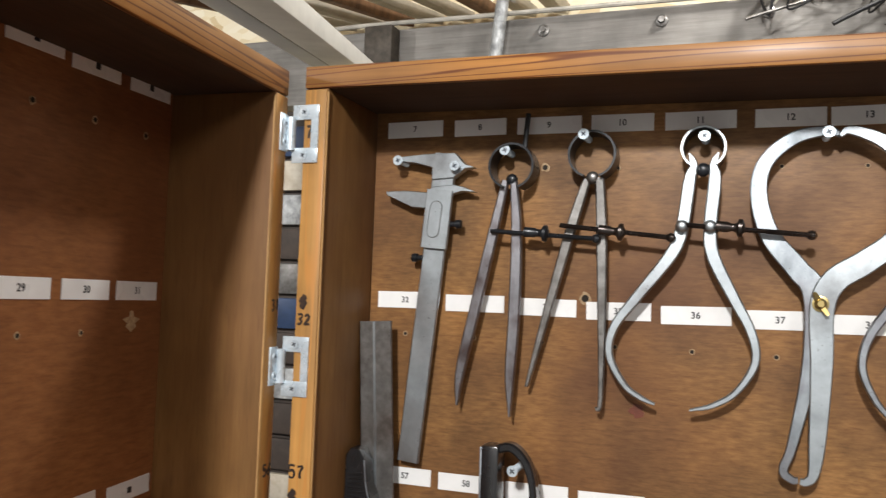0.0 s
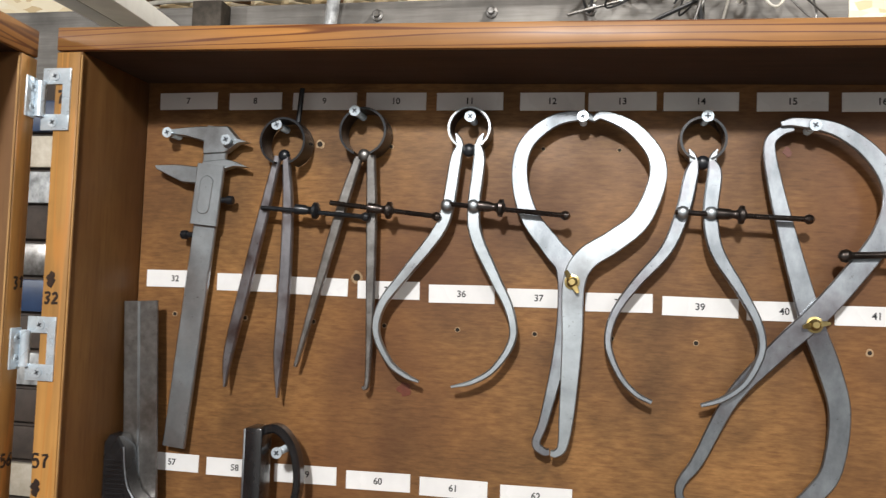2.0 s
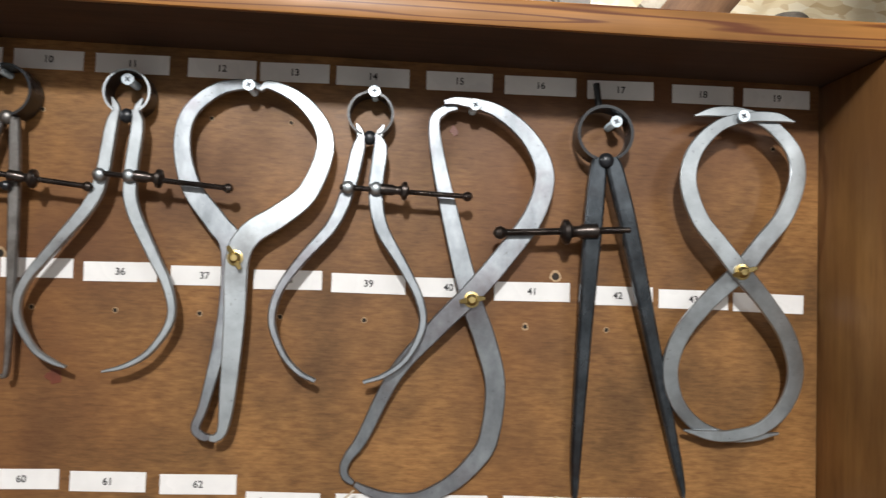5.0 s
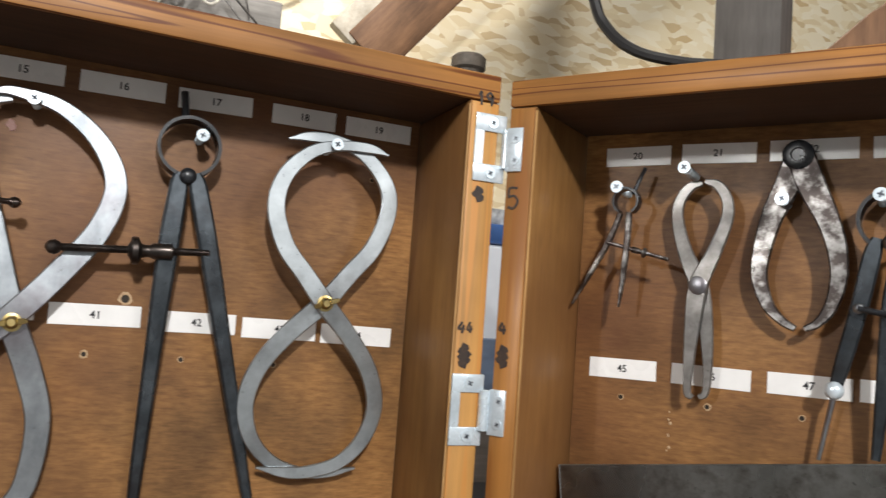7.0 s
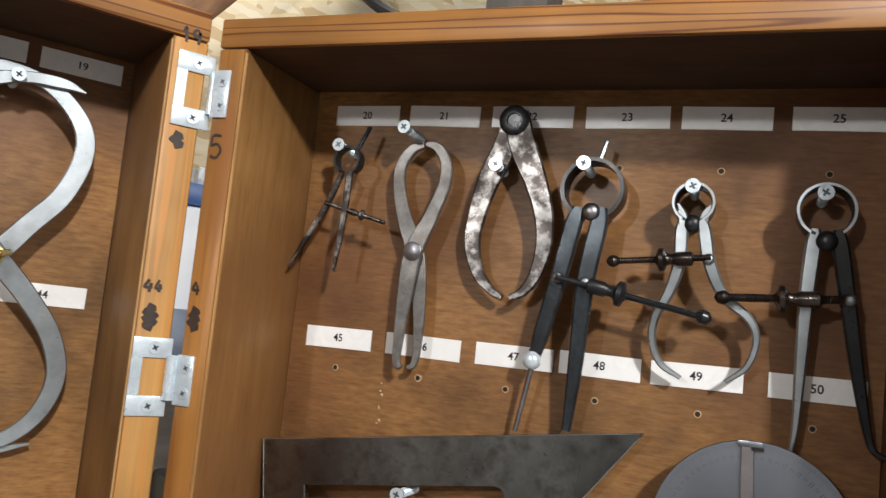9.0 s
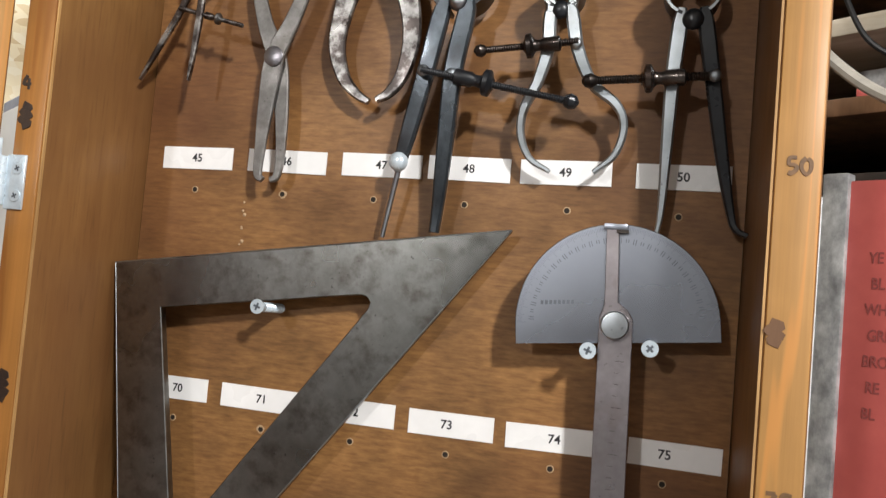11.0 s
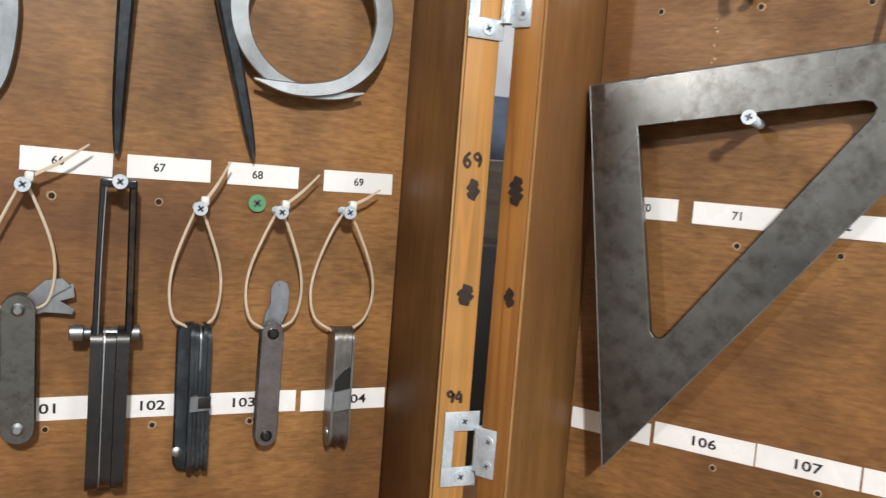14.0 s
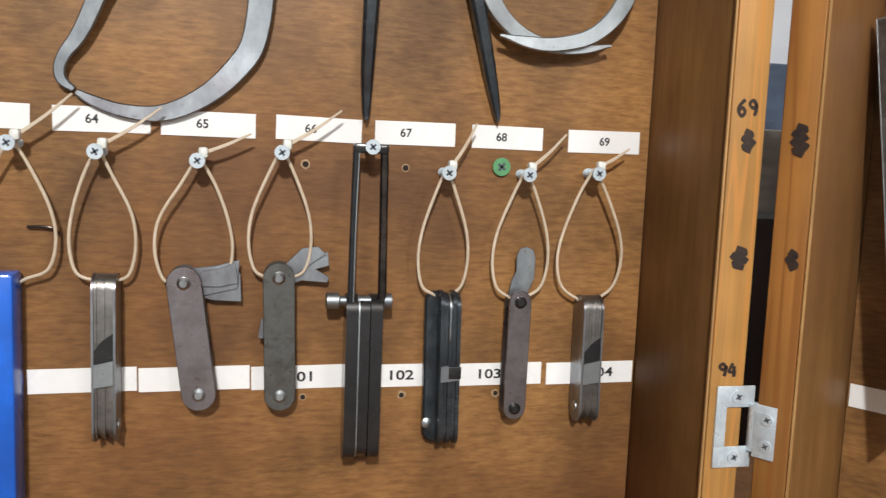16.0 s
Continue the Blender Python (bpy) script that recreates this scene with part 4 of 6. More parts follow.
bow_caliper("bright steel bow-spring outside caliper with curved legs", 0.095, 1.5370, 0.0142,
            [[(0.0895, 1.5260, 0.016, 0.0050), (0.0865, 1.5150, 0.016, 0.0078), (0.0825, 1.4850, 0.016, 0.0085), (0.0760, 1.4670, 0.016, 0.0085), (0.0550, 1.4390, 0.016, 0.0072), (0.0400, 1.4180, 0.016, 0.0060), (0.0370, 1.3990, 0.016, 0.0052), (0.0470, 1.3800, 0.016, 0.0042), (0.0580, 1.3720, 0.016, 0.0034), (0.0670, 1.3685, 0.016, 0.0014)],
             [(0.1010, 1.5260, 0.017, 0.0050), (0.1025, 1.5150, 0.017, 0.0080), (0.1000, 1.4850, 0.017, 0.0085), (0.1020, 1.4660, 0.017, 0.0085), (0.1150, 1.4390, 0.017, 0.0072), (0.1255, 1.4180, 0.017, 0.0060), (0.1280, 1.3990, 0.017, 0.0052), (0.1170, 1.3800, 0.017, 0.0042), (0.1030, 1.3705, 0.017, 0.0034), (0.0890, 1.3665, 0.017, 0.0014)]],
            ((0.0810, 1.4860, 0.022), (0.1600, 1.4795, 0.022)), (0.1180, 1.4838, 0.022), BRIGHT, DARK, BROWN)
bow_caliper("dull steel bow-spring outside caliper with curved legs", 0.2440, 1.5300, 0.0145,
            [[(0.2390, 1.5160, 0.016, 0.0050), (0.2370, 1.5070, 0.016, 0.0086), (0.2320, 1.4830, 0.016, 0.0088), (0.2230, 1.4600, 0.016, 0.0078), (0.2050, 1.4380, 0.016, 0.0064), (0.1920, 1.4180, 0.016, 0.0054), (0.1885, 1.3990, 0.016, 0.0048), (0.1960, 1.3800, 0.016, 0.0040), (0.2060, 1.3690, 0.016, 0.0034), (0.2160, 1.3640, 0.016, 0.0026)],
             [(0.2490, 1.5160, 0.017, 0.0050), (0.2510, 1.5070, 0.017, 0.0090), (0.2490, 1.4830, 0.017, 0.0092), (0.2530, 1.4600, 0.017, 0.0086), (0.2680, 1.4350, 0.017, 0.0064), (0.2780, 1.4160, 0.017, 0.0054), (0.2805, 1.3990, 0.017, 0.0048), (0.2720, 1.3800, 0.017, 0.0040), (0.2590, 1.3690, 0.017, 0.0034), (0.2455, 1.3640, 0.017, 0.0022)]],
            ((0.2270, 1.4830, 0.022), (0.3060, 1.4800, 0.022)), (0.2665, 1.4820, 0.022), STEEL, DARK, BROWN)

# crossed loop caliper with straight shanks
t = tool("firm_joint_caliper", "bright flat steel caliper with a wide loop and brass wing nut", "caliper", CENTRE, 0.165, 1.438, "firm joint calipers")
leg(t, [(0.1770, 1.5425, 0.014, 0.0030), (0.1690, 1.5455, 0.014, 0.0060), (0.1500, 1.5420, 0.014, 0.0085), (0.1330, 1.5270, 0.014, 0.0098), (0.1290, 1.5060, 0.014, 0.0105), (0.1360, 1.4800, 0.014, 0.0120), (0.1520, 1.4590, 0.014, 0.0135), (0.1620, 1.4430, 0.014, 0.0140), (0.1600, 1.4000, 0.014, 0.0100), (0.1500, 1.3500, 0.014, 0.0062), (0.1450, 1.3340, 0.014, 0.0056), (0.1500, 1.3285, 0.014, 0.0050), (0.1535, 1.3285, 0.014, 0.0040)], 0.0030, STEEL, name="arm")
leg(t, [(0.1755, 1.5420, 0.017, 0.0030), (0.1820, 1.5450, 0.017, 0.0060), (0.2000, 1.5370, 0.017, 0.0085), (0.2140, 1.5210, 0.017, 0.0100), (0.2165, 1.5040, 0.017, 0.0112), (0.2070, 1.4790, 0.017, 0.0130), (0.1900, 1.4640, 0.017, 0.0145), (0.1730, 1.4520, 0.017, 0.0150), (0.1660, 1.4350, 0.017, 0.0145), (0.1660, 1.4000, 0.017, 0.0130), (0.1640, 1.3550, 0.017, 0.0100), (0.1620, 1.3340, 0.017, 0.0066), (0.1580, 1.3285, 0.017, 0.0050), (0.1545, 1.3285, 0.017, 0.0040)], 0.0030, BRIGHT, name="arm")
wing_nut(t, 0.1650, 1.4375, 0.0185, 120)

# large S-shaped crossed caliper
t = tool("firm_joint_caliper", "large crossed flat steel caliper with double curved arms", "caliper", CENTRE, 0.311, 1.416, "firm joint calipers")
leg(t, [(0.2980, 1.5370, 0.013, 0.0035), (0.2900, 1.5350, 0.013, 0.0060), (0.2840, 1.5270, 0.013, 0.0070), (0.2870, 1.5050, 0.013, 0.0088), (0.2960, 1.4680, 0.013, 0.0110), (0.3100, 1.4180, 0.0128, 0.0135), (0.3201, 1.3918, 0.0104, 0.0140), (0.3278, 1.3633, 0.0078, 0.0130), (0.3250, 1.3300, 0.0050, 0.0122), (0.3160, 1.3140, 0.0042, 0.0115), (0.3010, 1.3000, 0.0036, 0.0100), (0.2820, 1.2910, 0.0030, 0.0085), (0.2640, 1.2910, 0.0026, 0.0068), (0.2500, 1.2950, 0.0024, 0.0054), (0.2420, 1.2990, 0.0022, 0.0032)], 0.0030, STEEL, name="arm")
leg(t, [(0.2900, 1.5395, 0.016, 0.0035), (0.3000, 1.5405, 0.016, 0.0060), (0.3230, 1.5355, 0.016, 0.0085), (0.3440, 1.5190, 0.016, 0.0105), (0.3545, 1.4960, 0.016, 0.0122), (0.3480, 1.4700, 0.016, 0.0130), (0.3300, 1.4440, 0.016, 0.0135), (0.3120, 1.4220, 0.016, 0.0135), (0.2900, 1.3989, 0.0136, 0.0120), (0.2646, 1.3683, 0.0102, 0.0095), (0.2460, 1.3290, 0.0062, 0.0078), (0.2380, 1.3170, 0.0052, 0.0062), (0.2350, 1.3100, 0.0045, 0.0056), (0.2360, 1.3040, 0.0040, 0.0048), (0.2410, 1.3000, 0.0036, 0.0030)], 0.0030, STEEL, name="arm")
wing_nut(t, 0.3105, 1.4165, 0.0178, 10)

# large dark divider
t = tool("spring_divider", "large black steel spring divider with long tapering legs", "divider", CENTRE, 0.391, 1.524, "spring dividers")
spring(t, 0.3915, 1.5235, 0.0180, 0.014, DARK, 0.0150, 18, 0.0019)
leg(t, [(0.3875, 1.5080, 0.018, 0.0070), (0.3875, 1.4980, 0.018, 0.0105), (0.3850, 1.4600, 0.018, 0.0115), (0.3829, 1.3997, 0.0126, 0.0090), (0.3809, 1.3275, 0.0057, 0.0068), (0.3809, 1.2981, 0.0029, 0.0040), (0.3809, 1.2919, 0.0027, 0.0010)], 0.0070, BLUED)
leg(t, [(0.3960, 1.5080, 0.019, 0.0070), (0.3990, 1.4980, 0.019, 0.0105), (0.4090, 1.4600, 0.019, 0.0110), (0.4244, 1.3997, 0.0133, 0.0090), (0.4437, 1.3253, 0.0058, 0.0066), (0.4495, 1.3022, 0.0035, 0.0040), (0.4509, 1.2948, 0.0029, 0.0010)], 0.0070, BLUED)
boss(t, 0.3920, 1.5060, 0.021, 0.0050, DARK, "fulcrum")
threaded_rod(t, (0.4080, 1.4630, 0.0215), (0.3260, 1.4585, 0.0215), (0.3680, 1.4605, 0.0215), BROWN, 0.0022, 0.0042, 0.0076)
boss(t, 0.3850, 1.4615, 0.0225, 0.0030, STEEL, "swivel_stud")
part("stem", tube(bmesh.new(), [(0.3880, 1.5410, 0.016), (0.3860, 1.5560, 0.016)], 0.0022, smooth=False), DARK, t)

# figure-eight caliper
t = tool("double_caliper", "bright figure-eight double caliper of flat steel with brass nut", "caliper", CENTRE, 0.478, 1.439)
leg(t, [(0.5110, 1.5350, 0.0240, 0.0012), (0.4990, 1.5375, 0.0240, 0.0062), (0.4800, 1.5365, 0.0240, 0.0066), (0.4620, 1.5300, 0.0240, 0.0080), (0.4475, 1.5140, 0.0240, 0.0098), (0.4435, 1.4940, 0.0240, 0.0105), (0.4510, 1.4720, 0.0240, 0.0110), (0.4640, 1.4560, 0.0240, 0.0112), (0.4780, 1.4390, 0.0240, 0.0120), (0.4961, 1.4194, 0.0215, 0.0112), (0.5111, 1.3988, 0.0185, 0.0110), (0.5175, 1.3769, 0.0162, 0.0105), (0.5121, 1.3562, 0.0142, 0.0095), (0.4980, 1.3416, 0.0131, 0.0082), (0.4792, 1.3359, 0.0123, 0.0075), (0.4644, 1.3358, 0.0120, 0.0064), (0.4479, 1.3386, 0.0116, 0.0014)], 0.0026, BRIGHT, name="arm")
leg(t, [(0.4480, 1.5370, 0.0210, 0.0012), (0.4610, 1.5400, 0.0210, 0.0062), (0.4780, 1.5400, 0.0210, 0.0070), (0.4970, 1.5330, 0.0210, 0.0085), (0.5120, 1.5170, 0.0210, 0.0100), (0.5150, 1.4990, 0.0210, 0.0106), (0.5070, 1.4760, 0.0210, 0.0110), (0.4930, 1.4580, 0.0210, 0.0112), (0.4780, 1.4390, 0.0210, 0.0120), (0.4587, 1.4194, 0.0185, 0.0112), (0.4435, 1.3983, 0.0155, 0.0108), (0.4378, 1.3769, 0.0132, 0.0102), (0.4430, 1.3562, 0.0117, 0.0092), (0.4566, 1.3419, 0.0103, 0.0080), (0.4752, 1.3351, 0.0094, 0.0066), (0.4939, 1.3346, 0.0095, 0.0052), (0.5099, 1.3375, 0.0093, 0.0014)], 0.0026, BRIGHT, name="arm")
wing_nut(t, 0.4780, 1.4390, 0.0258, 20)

# steel rule with combination square head
t = tool("combination_square", "grooved steel rule in a black ribbed square head", "square", CENTRE, -0.13, 1.33)
rl = part("rule", bar(bmesh.new(), [(-0.1355, 1.4140, 0.016, 0.0255), (-0.1245, 1.2100, 0.016, 0.0255)], 0.0024), GREY, t)
part("groove", bar(bmesh.new(), [(-0.1365, 1.4135, 0.0174, 0.0018), (-0.1255, 1.2105, 0.0174, 0.0018)], 0.0006), BRIGHT, rl)
hd = part("head", plate(bmesh.new(), [(-0.1480, 1.3170), (-0.1440, 1.3225), (-0.1370, 1.3215), (-0.1320, 1.3130), (-0.1300, 1.2960), (-0.1255, 1.2840), (-0.1140, 1.2740), (-0.0850, 1.2640), (-0.0850, 1.2450), (-0.1480, 1.2450)], 0.0185, 0.0330, 0.0015), ENAMEL, t, "black enamelled square head")
for k in range(14):
    part("rib", bar(bmesh.new(), [(-0.1445, 1.3050 - 0.0032 * k, 0.0335, 0.0014), (-0.1345 + 0.0006 * k, 1.3050 - 0.0032 * k, 0.0335, 0.0014)], 0.0012), ENAMEL, hd)
part("bright_edge", tube(bmesh.new(), [(-0.1325, 1.3150, 0.0330), (-0.1302, 1.2965, 0.0330), (-0.1258, 1.2845, 0.0330), (-0.1142, 1.2745, 0.0330), (-0.0860, 1.2645, 0.0330)], 0.0006), STEEL, hd)
t = tool("centre_head", "black cast centre head with a looped handle", "square head", CENTRE, -0.03, 1.30)
part("fence", box(bmesh.new(), (-0.0450, -0.0340, 1.2400), (-0.0330, -0.0160, 1.3340), 0.0012), ENAMEL, t)
part("ground_face", box(bmesh.new(), (-0.0462, -0.0335, 1.2405), (-0.0448, -0.0165, 1.3330), 0.0003), STEEL, t)
part("loop", bar(bmesh.new(), [(-0.0370, 1.3310, 0.025, 0.0060), (-0.0250, 1.3330, 0.025, 0.0060), (-0.0140, 1.3220, 0.025, 0.0054), (-0.0095, 1.3020, 0.025, 0.0052), (-0.0130, 1.2820, 0.025, 0.0056), (-0.0240, 1.2700, 0.025, 0.0080), (-0.0370, 1.2660, 0.025, 0.0100)], 0.0100), ENAMEL, t)

# ---- measuring tools on the right door ----
t = tool("spring_divider", "tiny worn steel spring divider with thin legs", "divider", RIGHT, 0.057, 1.513, "spring dividers")
part("bow_spring", band_ring(bmesh.new(), 0.0575, 1.5155, 0.0085, 0.019, 0.0070, 0.0014, -60, 240), DARK, t)
leg(t, [(0.0545, 1.5080, 0.020, 0.0030), (0.0470, 1.4890, 0.020, 0.0036), (0.0350, 1.4670, 0.020, 0.0028), (0.0262, 1.4505, 0.020, 0.0008)], 0.0030, PATINA)
leg(t, [(0.0605, 1.5080, 0.022, 0.0034), (0.0600, 1.4880, 0.022, 0.0038), (0.0585, 1.4670, 0.022, 0.0030), (0.0570, 1.4500, 0.022, 0.0008)], 0.0030, PATINA)
threaded_rod(t, (0.0470, 1.4895, 0.022), (0.0850, 1.4800, 0.022), (0.0710, 1.4835, 0.022), PATINA, 0.0012, 0.0014, 0.0030)
part("stem", tube(bmesh.new(), [(0.0605, 1.5200, 0.017), (0.0665, 1.5370, 0.014)], 0.0013, smooth=False), DARK, t)

t = tool("firm_joint_caliper", "small grey steel crossed caliper hung from one screw", "caliper", RIGHT, 0.102, 1.465, "firm joint calipers")
leg(t, [(0.1010, 1.5270, 0.011, 0.0030), (0.0940, 1.5250, 0.011, 0.0058), (0.0880, 1.5160, 0.011, 0.0066), (0.0875, 1.5040, 0.011, 0.0072), (0.0930, 1.4850, 0.011, 0.0086), (0.1020, 1.4650, 0.011, 0.0110), (0.1070, 1.4400, 0.011, 0.0080), (0.1090, 1.4150, 0.011, 0.0050), (0.1080, 1.4030, 0.011, 0.0040), (0.1045, 1.4005, 0.011, 0.0030)], 0.0028, GREY, name="arm")
leg(t, [(0.1035, 1.5275, 0.014, 0.0030), (0.1110, 1.5250, 0.014, 0.0058), (0.1165, 1.5160, 0.014, 0.0066), (0.1165, 1.5040, 0.014, 0.0072), (0.1100, 1.4850, 0.014, 0.0086), (0.1020, 1.4650, 0.014, 0.0110), (0.0995, 1.4400, 0.014, 0.0088), (0.0985, 1.4150, 0.014, 0.0056), (0.0985, 1.4030, 0.014, 0.0044), (0.1015, 1.4000, 0.014, 0.0030)], 0.0028, GREY, name="arm")
part("pivot", lathe(bmesh.new(), (0.1020, 1.4655, 0.0152), (0, 0, 1), [(0, 0.0054), (0.0010, 0.0054), (0.0014, 0.0046)], 20), STEEL, t)

t = tool("firm_joint_caliper", "mottled steel outside caliper with wide curved arms", "caliper", RIGHT, 0.154, 1.540, "firm joint calipers")
leg(t, [(0.1540, 1.5450, 0.010, 0.0140), (0.1480, 1.5250, 0.010, 0.0140), (0.1410, 1.5080, 0.010, 0.0125), (0.1365, 1.4900, 0.010, 0.0105), (0.1350, 1.4730, 0.010, 0.0090), (0.1400, 1.4570, 0.010, 0.0070), (0.1480, 1.4480, 0.010, 0.0050), (0.1550, 1.4440, 0.010, 0.0034)], 0.0035, PATINA, name="arm")
leg(t, [(0.1540, 1.5450, 0.0135, 0.0150), (0.1610, 1.5250, 0.0135, 0.0150), (0.1690, 1.5080, 0.0135, 0.0125), (0.1750, 1.4900, 0.0135, 0.0105), (0.1765, 1.4730, 0.0135, 0.0090), (0.1730, 1.4570, 0.0135, 0.0070), (0.1670, 1.4480, 0.0135, 0.0050), (0.1605, 1.4440, 0.0135, 0.0034)], 0.0035, PATINA, name="arm")
part("pivot", lathe(bmesh.new(), (0.1540, 1.5415, 0.0150), (0, 0, 1), [(0, 0.0084), (0.0010, 0.0084), (0.0015, 0.0074), (0.0016, 0.0040), (0.0010, 0.0034), (0.0010, 0.001)], 24), DARK, t)

t = tool("spring_divider", "black steel wing divider with a clamped pencil leg", "divider", RIGHT, 0.201, 1.504, "spring dividers")
spring(t, 0.2010, 1.5040, 0.0165, 0.015, DARK, 0.0150, 18, 0.0020)
leg(t, [(0.1950, 1.4940, 0.020, 0.0060), (0.1925, 1.4840, 0.020, 0.0090), (0.1870, 1.4560, 0.019, 0.0088), (0.1800, 1.4270, 0.016, 0.0080), (0.1762, 1.4120, 0.014, 0.0058)], 0.0050, BLUED)
cl = boss(t, 0.1762, 1.4125, 0.0160, 0.0050, ZINC, "clamp_screw")
part("scriber", tube(bmesh.new(), [(0.1775, 1.4170, 0.015), (0.1692, 1.3745, 0.011)], [0.0016, 0.0012], smooth=False), STEEL, t)
leg(t, [(0.2070, 1.4940, 0.022, 0.0060), (0.2060, 1.4840, 0.022, 0.0092), (0.2020, 1.4560, 0.022, 0.0092), (0.1995, 1.4150, 0.017, 0.0076), (0.1975, 1.3900, 0.013, 0.0056), (0.1965, 1.3785, 0.012, 0.0046)], 0.0050, BLUED)
boss(t, 0.2020, 1.4915, 0.023, 0.0048, STEEL, "fulcrum")
threaded_rod(t, (0.1870, 1.4565, 0.0265), (0.2610, 1.4425, 0.0265), (0.2200, 1.4505, 0.0265), DARK, 0.0017, 0.0038, 0.0062)
for u, v in ((0.1875, 1.4565), (0.2020, 1.4550)):
    boss(t, u, v, 0.0250, 0.0030, STEEL, "swivel_stud")
part("stem", tube(bmesh.new(), [(0.2030, 1.5200, 0.016), (0.2055, 1.5310, 0.014)], 0.0014, smooth=False), STEEL, t)

bow_caliper("small bright bow-spring caliper with a dark adjusting screw", 0.2518, 1.4990, 0.0102,
            [[(0.2480, 1.4905, 0.019, 0.0040), (0.2470, 1.4850, 0.019, 0.0064), (0.2470, 1.4690, 0.019, 0.0062), (0.2430, 1.4540, 0.017, 0.0054), (0.2370, 1.4410, 0.015, 0.0044), (0.2362, 1.4290, 0.013, 0.0038), (0.2410, 1.4180, 0.011, 0.0032), (0.2510, 1.4120, 0.010, 0.0020)],
             [(0.2565, 1.4905, 0.020, 0.0040), (0.2580, 1.4850, 0.020, 0.0064), (0.2615, 1.4690, 0.020, 0.0062), (0.2690, 1.4540, 0.017, 0.0054), (0.2810, 1.4440, 0.016, 0.0044), (0.2850, 1.4340, 0.014, 0.0038), (0.2815, 1.4210, 0.012, 0.0032), (0.2720, 1.4125, 0.010, 0.0020)]],
            ((0.2620, 1.4718, 0.0245), (0.2150, 1.4668, 0.0245)), (0.2390, 1.4692, 0.0245), BRIGHT, DARK, BROWN, 0.019, RIGHT, stud=0.0028)

t = tool("spring_divider", "two-tone steel hermaphrodite divider with a hooked leg", "divider", RIGHT, 0.312, 1.498, "spring dividers")
spring(t, 0.3120, 1.4980, 0.0130, 0.015, DARK, 0.0130, 20)
part("polished_rim", band_ring(bmesh.new(), 0.3120, 1.4980, 0.0131, 0.0218, 0.0008, 0.0012, -60, 240), BRIGHT, t)
leg(t, [(0.3075, 1.4890, 0.019, 0.0046), (0.3070, 1.4800, 0.019, 0.0072), (0.3055, 1.4550, 0.018, 0.0068), (0.3050, 1.4200, 0.014, 0.0052), (0.3045, 1.3960, 0.012, 0.0034), (0.3030, 1.3830, 0.011, 0.0020)], 0.0045, BRIGHT)
leg(t, [(0.3175, 1.4890, 0.020, 0.0046), (0.3190, 1.4800, 0.020, 0.0072), (0.3235, 1.4550, 0.018, 0.0070), (0.3300, 1.4200, 0.014, 0.0058), (0.3352, 1.3960, 0.012, 0.0036), (0.3378, 1.3890, 0.012, 0.0026), (0.3430, 1.3862, 0.012, 0.0024)], 0.0045, DARK)
boss(t, 0.3128, 1.4832, 0.021, 0.0050, DARK, "fulcrum")
threaded_rod(t, (0.3260, 1.4565, 0.0245), (0.2680, 1.4530, 0.0245), (0.2950, 1.4545, 0.0245), BROWN, 0.0020, 0.0036, 0.0062)
for u, v in ((0.3060, 1.4552), (0.3238, 1.4562)):
    boss(t, u, v, 0.0250, 0.0030, STEEL, "swivel_stud")

# engineer's triangular square
t = tool("set_square", "dark steel triangular set square hung on a single screw", "set square", RIGHT, 0.06, 1.35)
A, B, Cc = (0.0248, 1.3505), (0.2354, 1.3822), (0.0518, 1.1382)
outer = [A, B, Cc]


def lean(u):
    return 0.0205 - 0.055 * (u - 0.02)


corner_b = [(0.1620, 1.3446), (0.1655, 1.3438), (0.1674, 1.3412), (0.1664, 1.3376)]
corner_c = [(0.0800, 1.2180), (0.0775, 1.2158), (0.0735, 1.2156), (0.0710, 1.2185)]
inner = [(0.0538, 1.3288)] + corner_b + corner_c
bm = bmesh.new()
front, back = {}, {}
for key, q in [("A", A), ("B", B), ("C", Cc)] + [(i, q) for i, q in enumerate(inner)]:
    front[key] = bm.verts.new((q[0], -lean(q[0]) - 0.0025, q[1]))
    back[key] = bm.verts.new((q[0], -lean(q[0]) + 0.0025, q[1]))
strips = [("A", "B", 1, 0), ("B", 2, 1), ("B", 3, 2), ("B", 4, 3), ("B", "C", 5, 4), ("C", 6, 5), ("C", 7, 6), ("C", 8, 7), ("C", "A", 0, 8)]
for st in strips:
    bm.faces.new([front[k] for k in st])
    bm.faces.new([back[k] for k in reversed(st)])
for loop in (["A", "B", "C"], list(range(9))):
    for a, b in zip(loop, loop[1:] + loop[:1]):
        bm.faces.new((front[a], back[a], back[b], front[b]))
bmesh.ops.recalc_face_normals(bm, faces=bm.faces)
rim = [e for e in bm.edges if len(e.link_faces) == 2 and e.calc_face_angle(0) > 1.0]
bmesh.ops.bevel(bm, geom=rim, offset=0.0004, segments=1, affect="EDGES")
blade = part("blade", bm, TRIANGLE, t, smooth=20)
for a, b in ((A, B), (B, Cc), (Cc, A)):
    part("worn_edge", tube(bmesh.new(), [(a[0], a[1], lean(a[0]) + 0.0023), (b[0], b[1], lean(b[0]) + 0.0022)], 0.00035, smooth=False, sides=6), BRIGHT, t)

# protractor
t = tool("protractor", "satin stainless half-round protractor with swinging rule", "protractor", RIGHT, 0.288, 1.341)
PC, TILT = (0.2880, 1.3415), 5.8


def on_dial(r, angle, across=0.0, h=0.02235):
    """A point of the dial at a radius and an angle from its tilted base line."""
    a = radians(angle + TILT)
    return (PC[0] + math.cos(a) * r - math.sin(a) * across, -h, PC[1] + math.sin(a) * r + math.cos(a) * across)


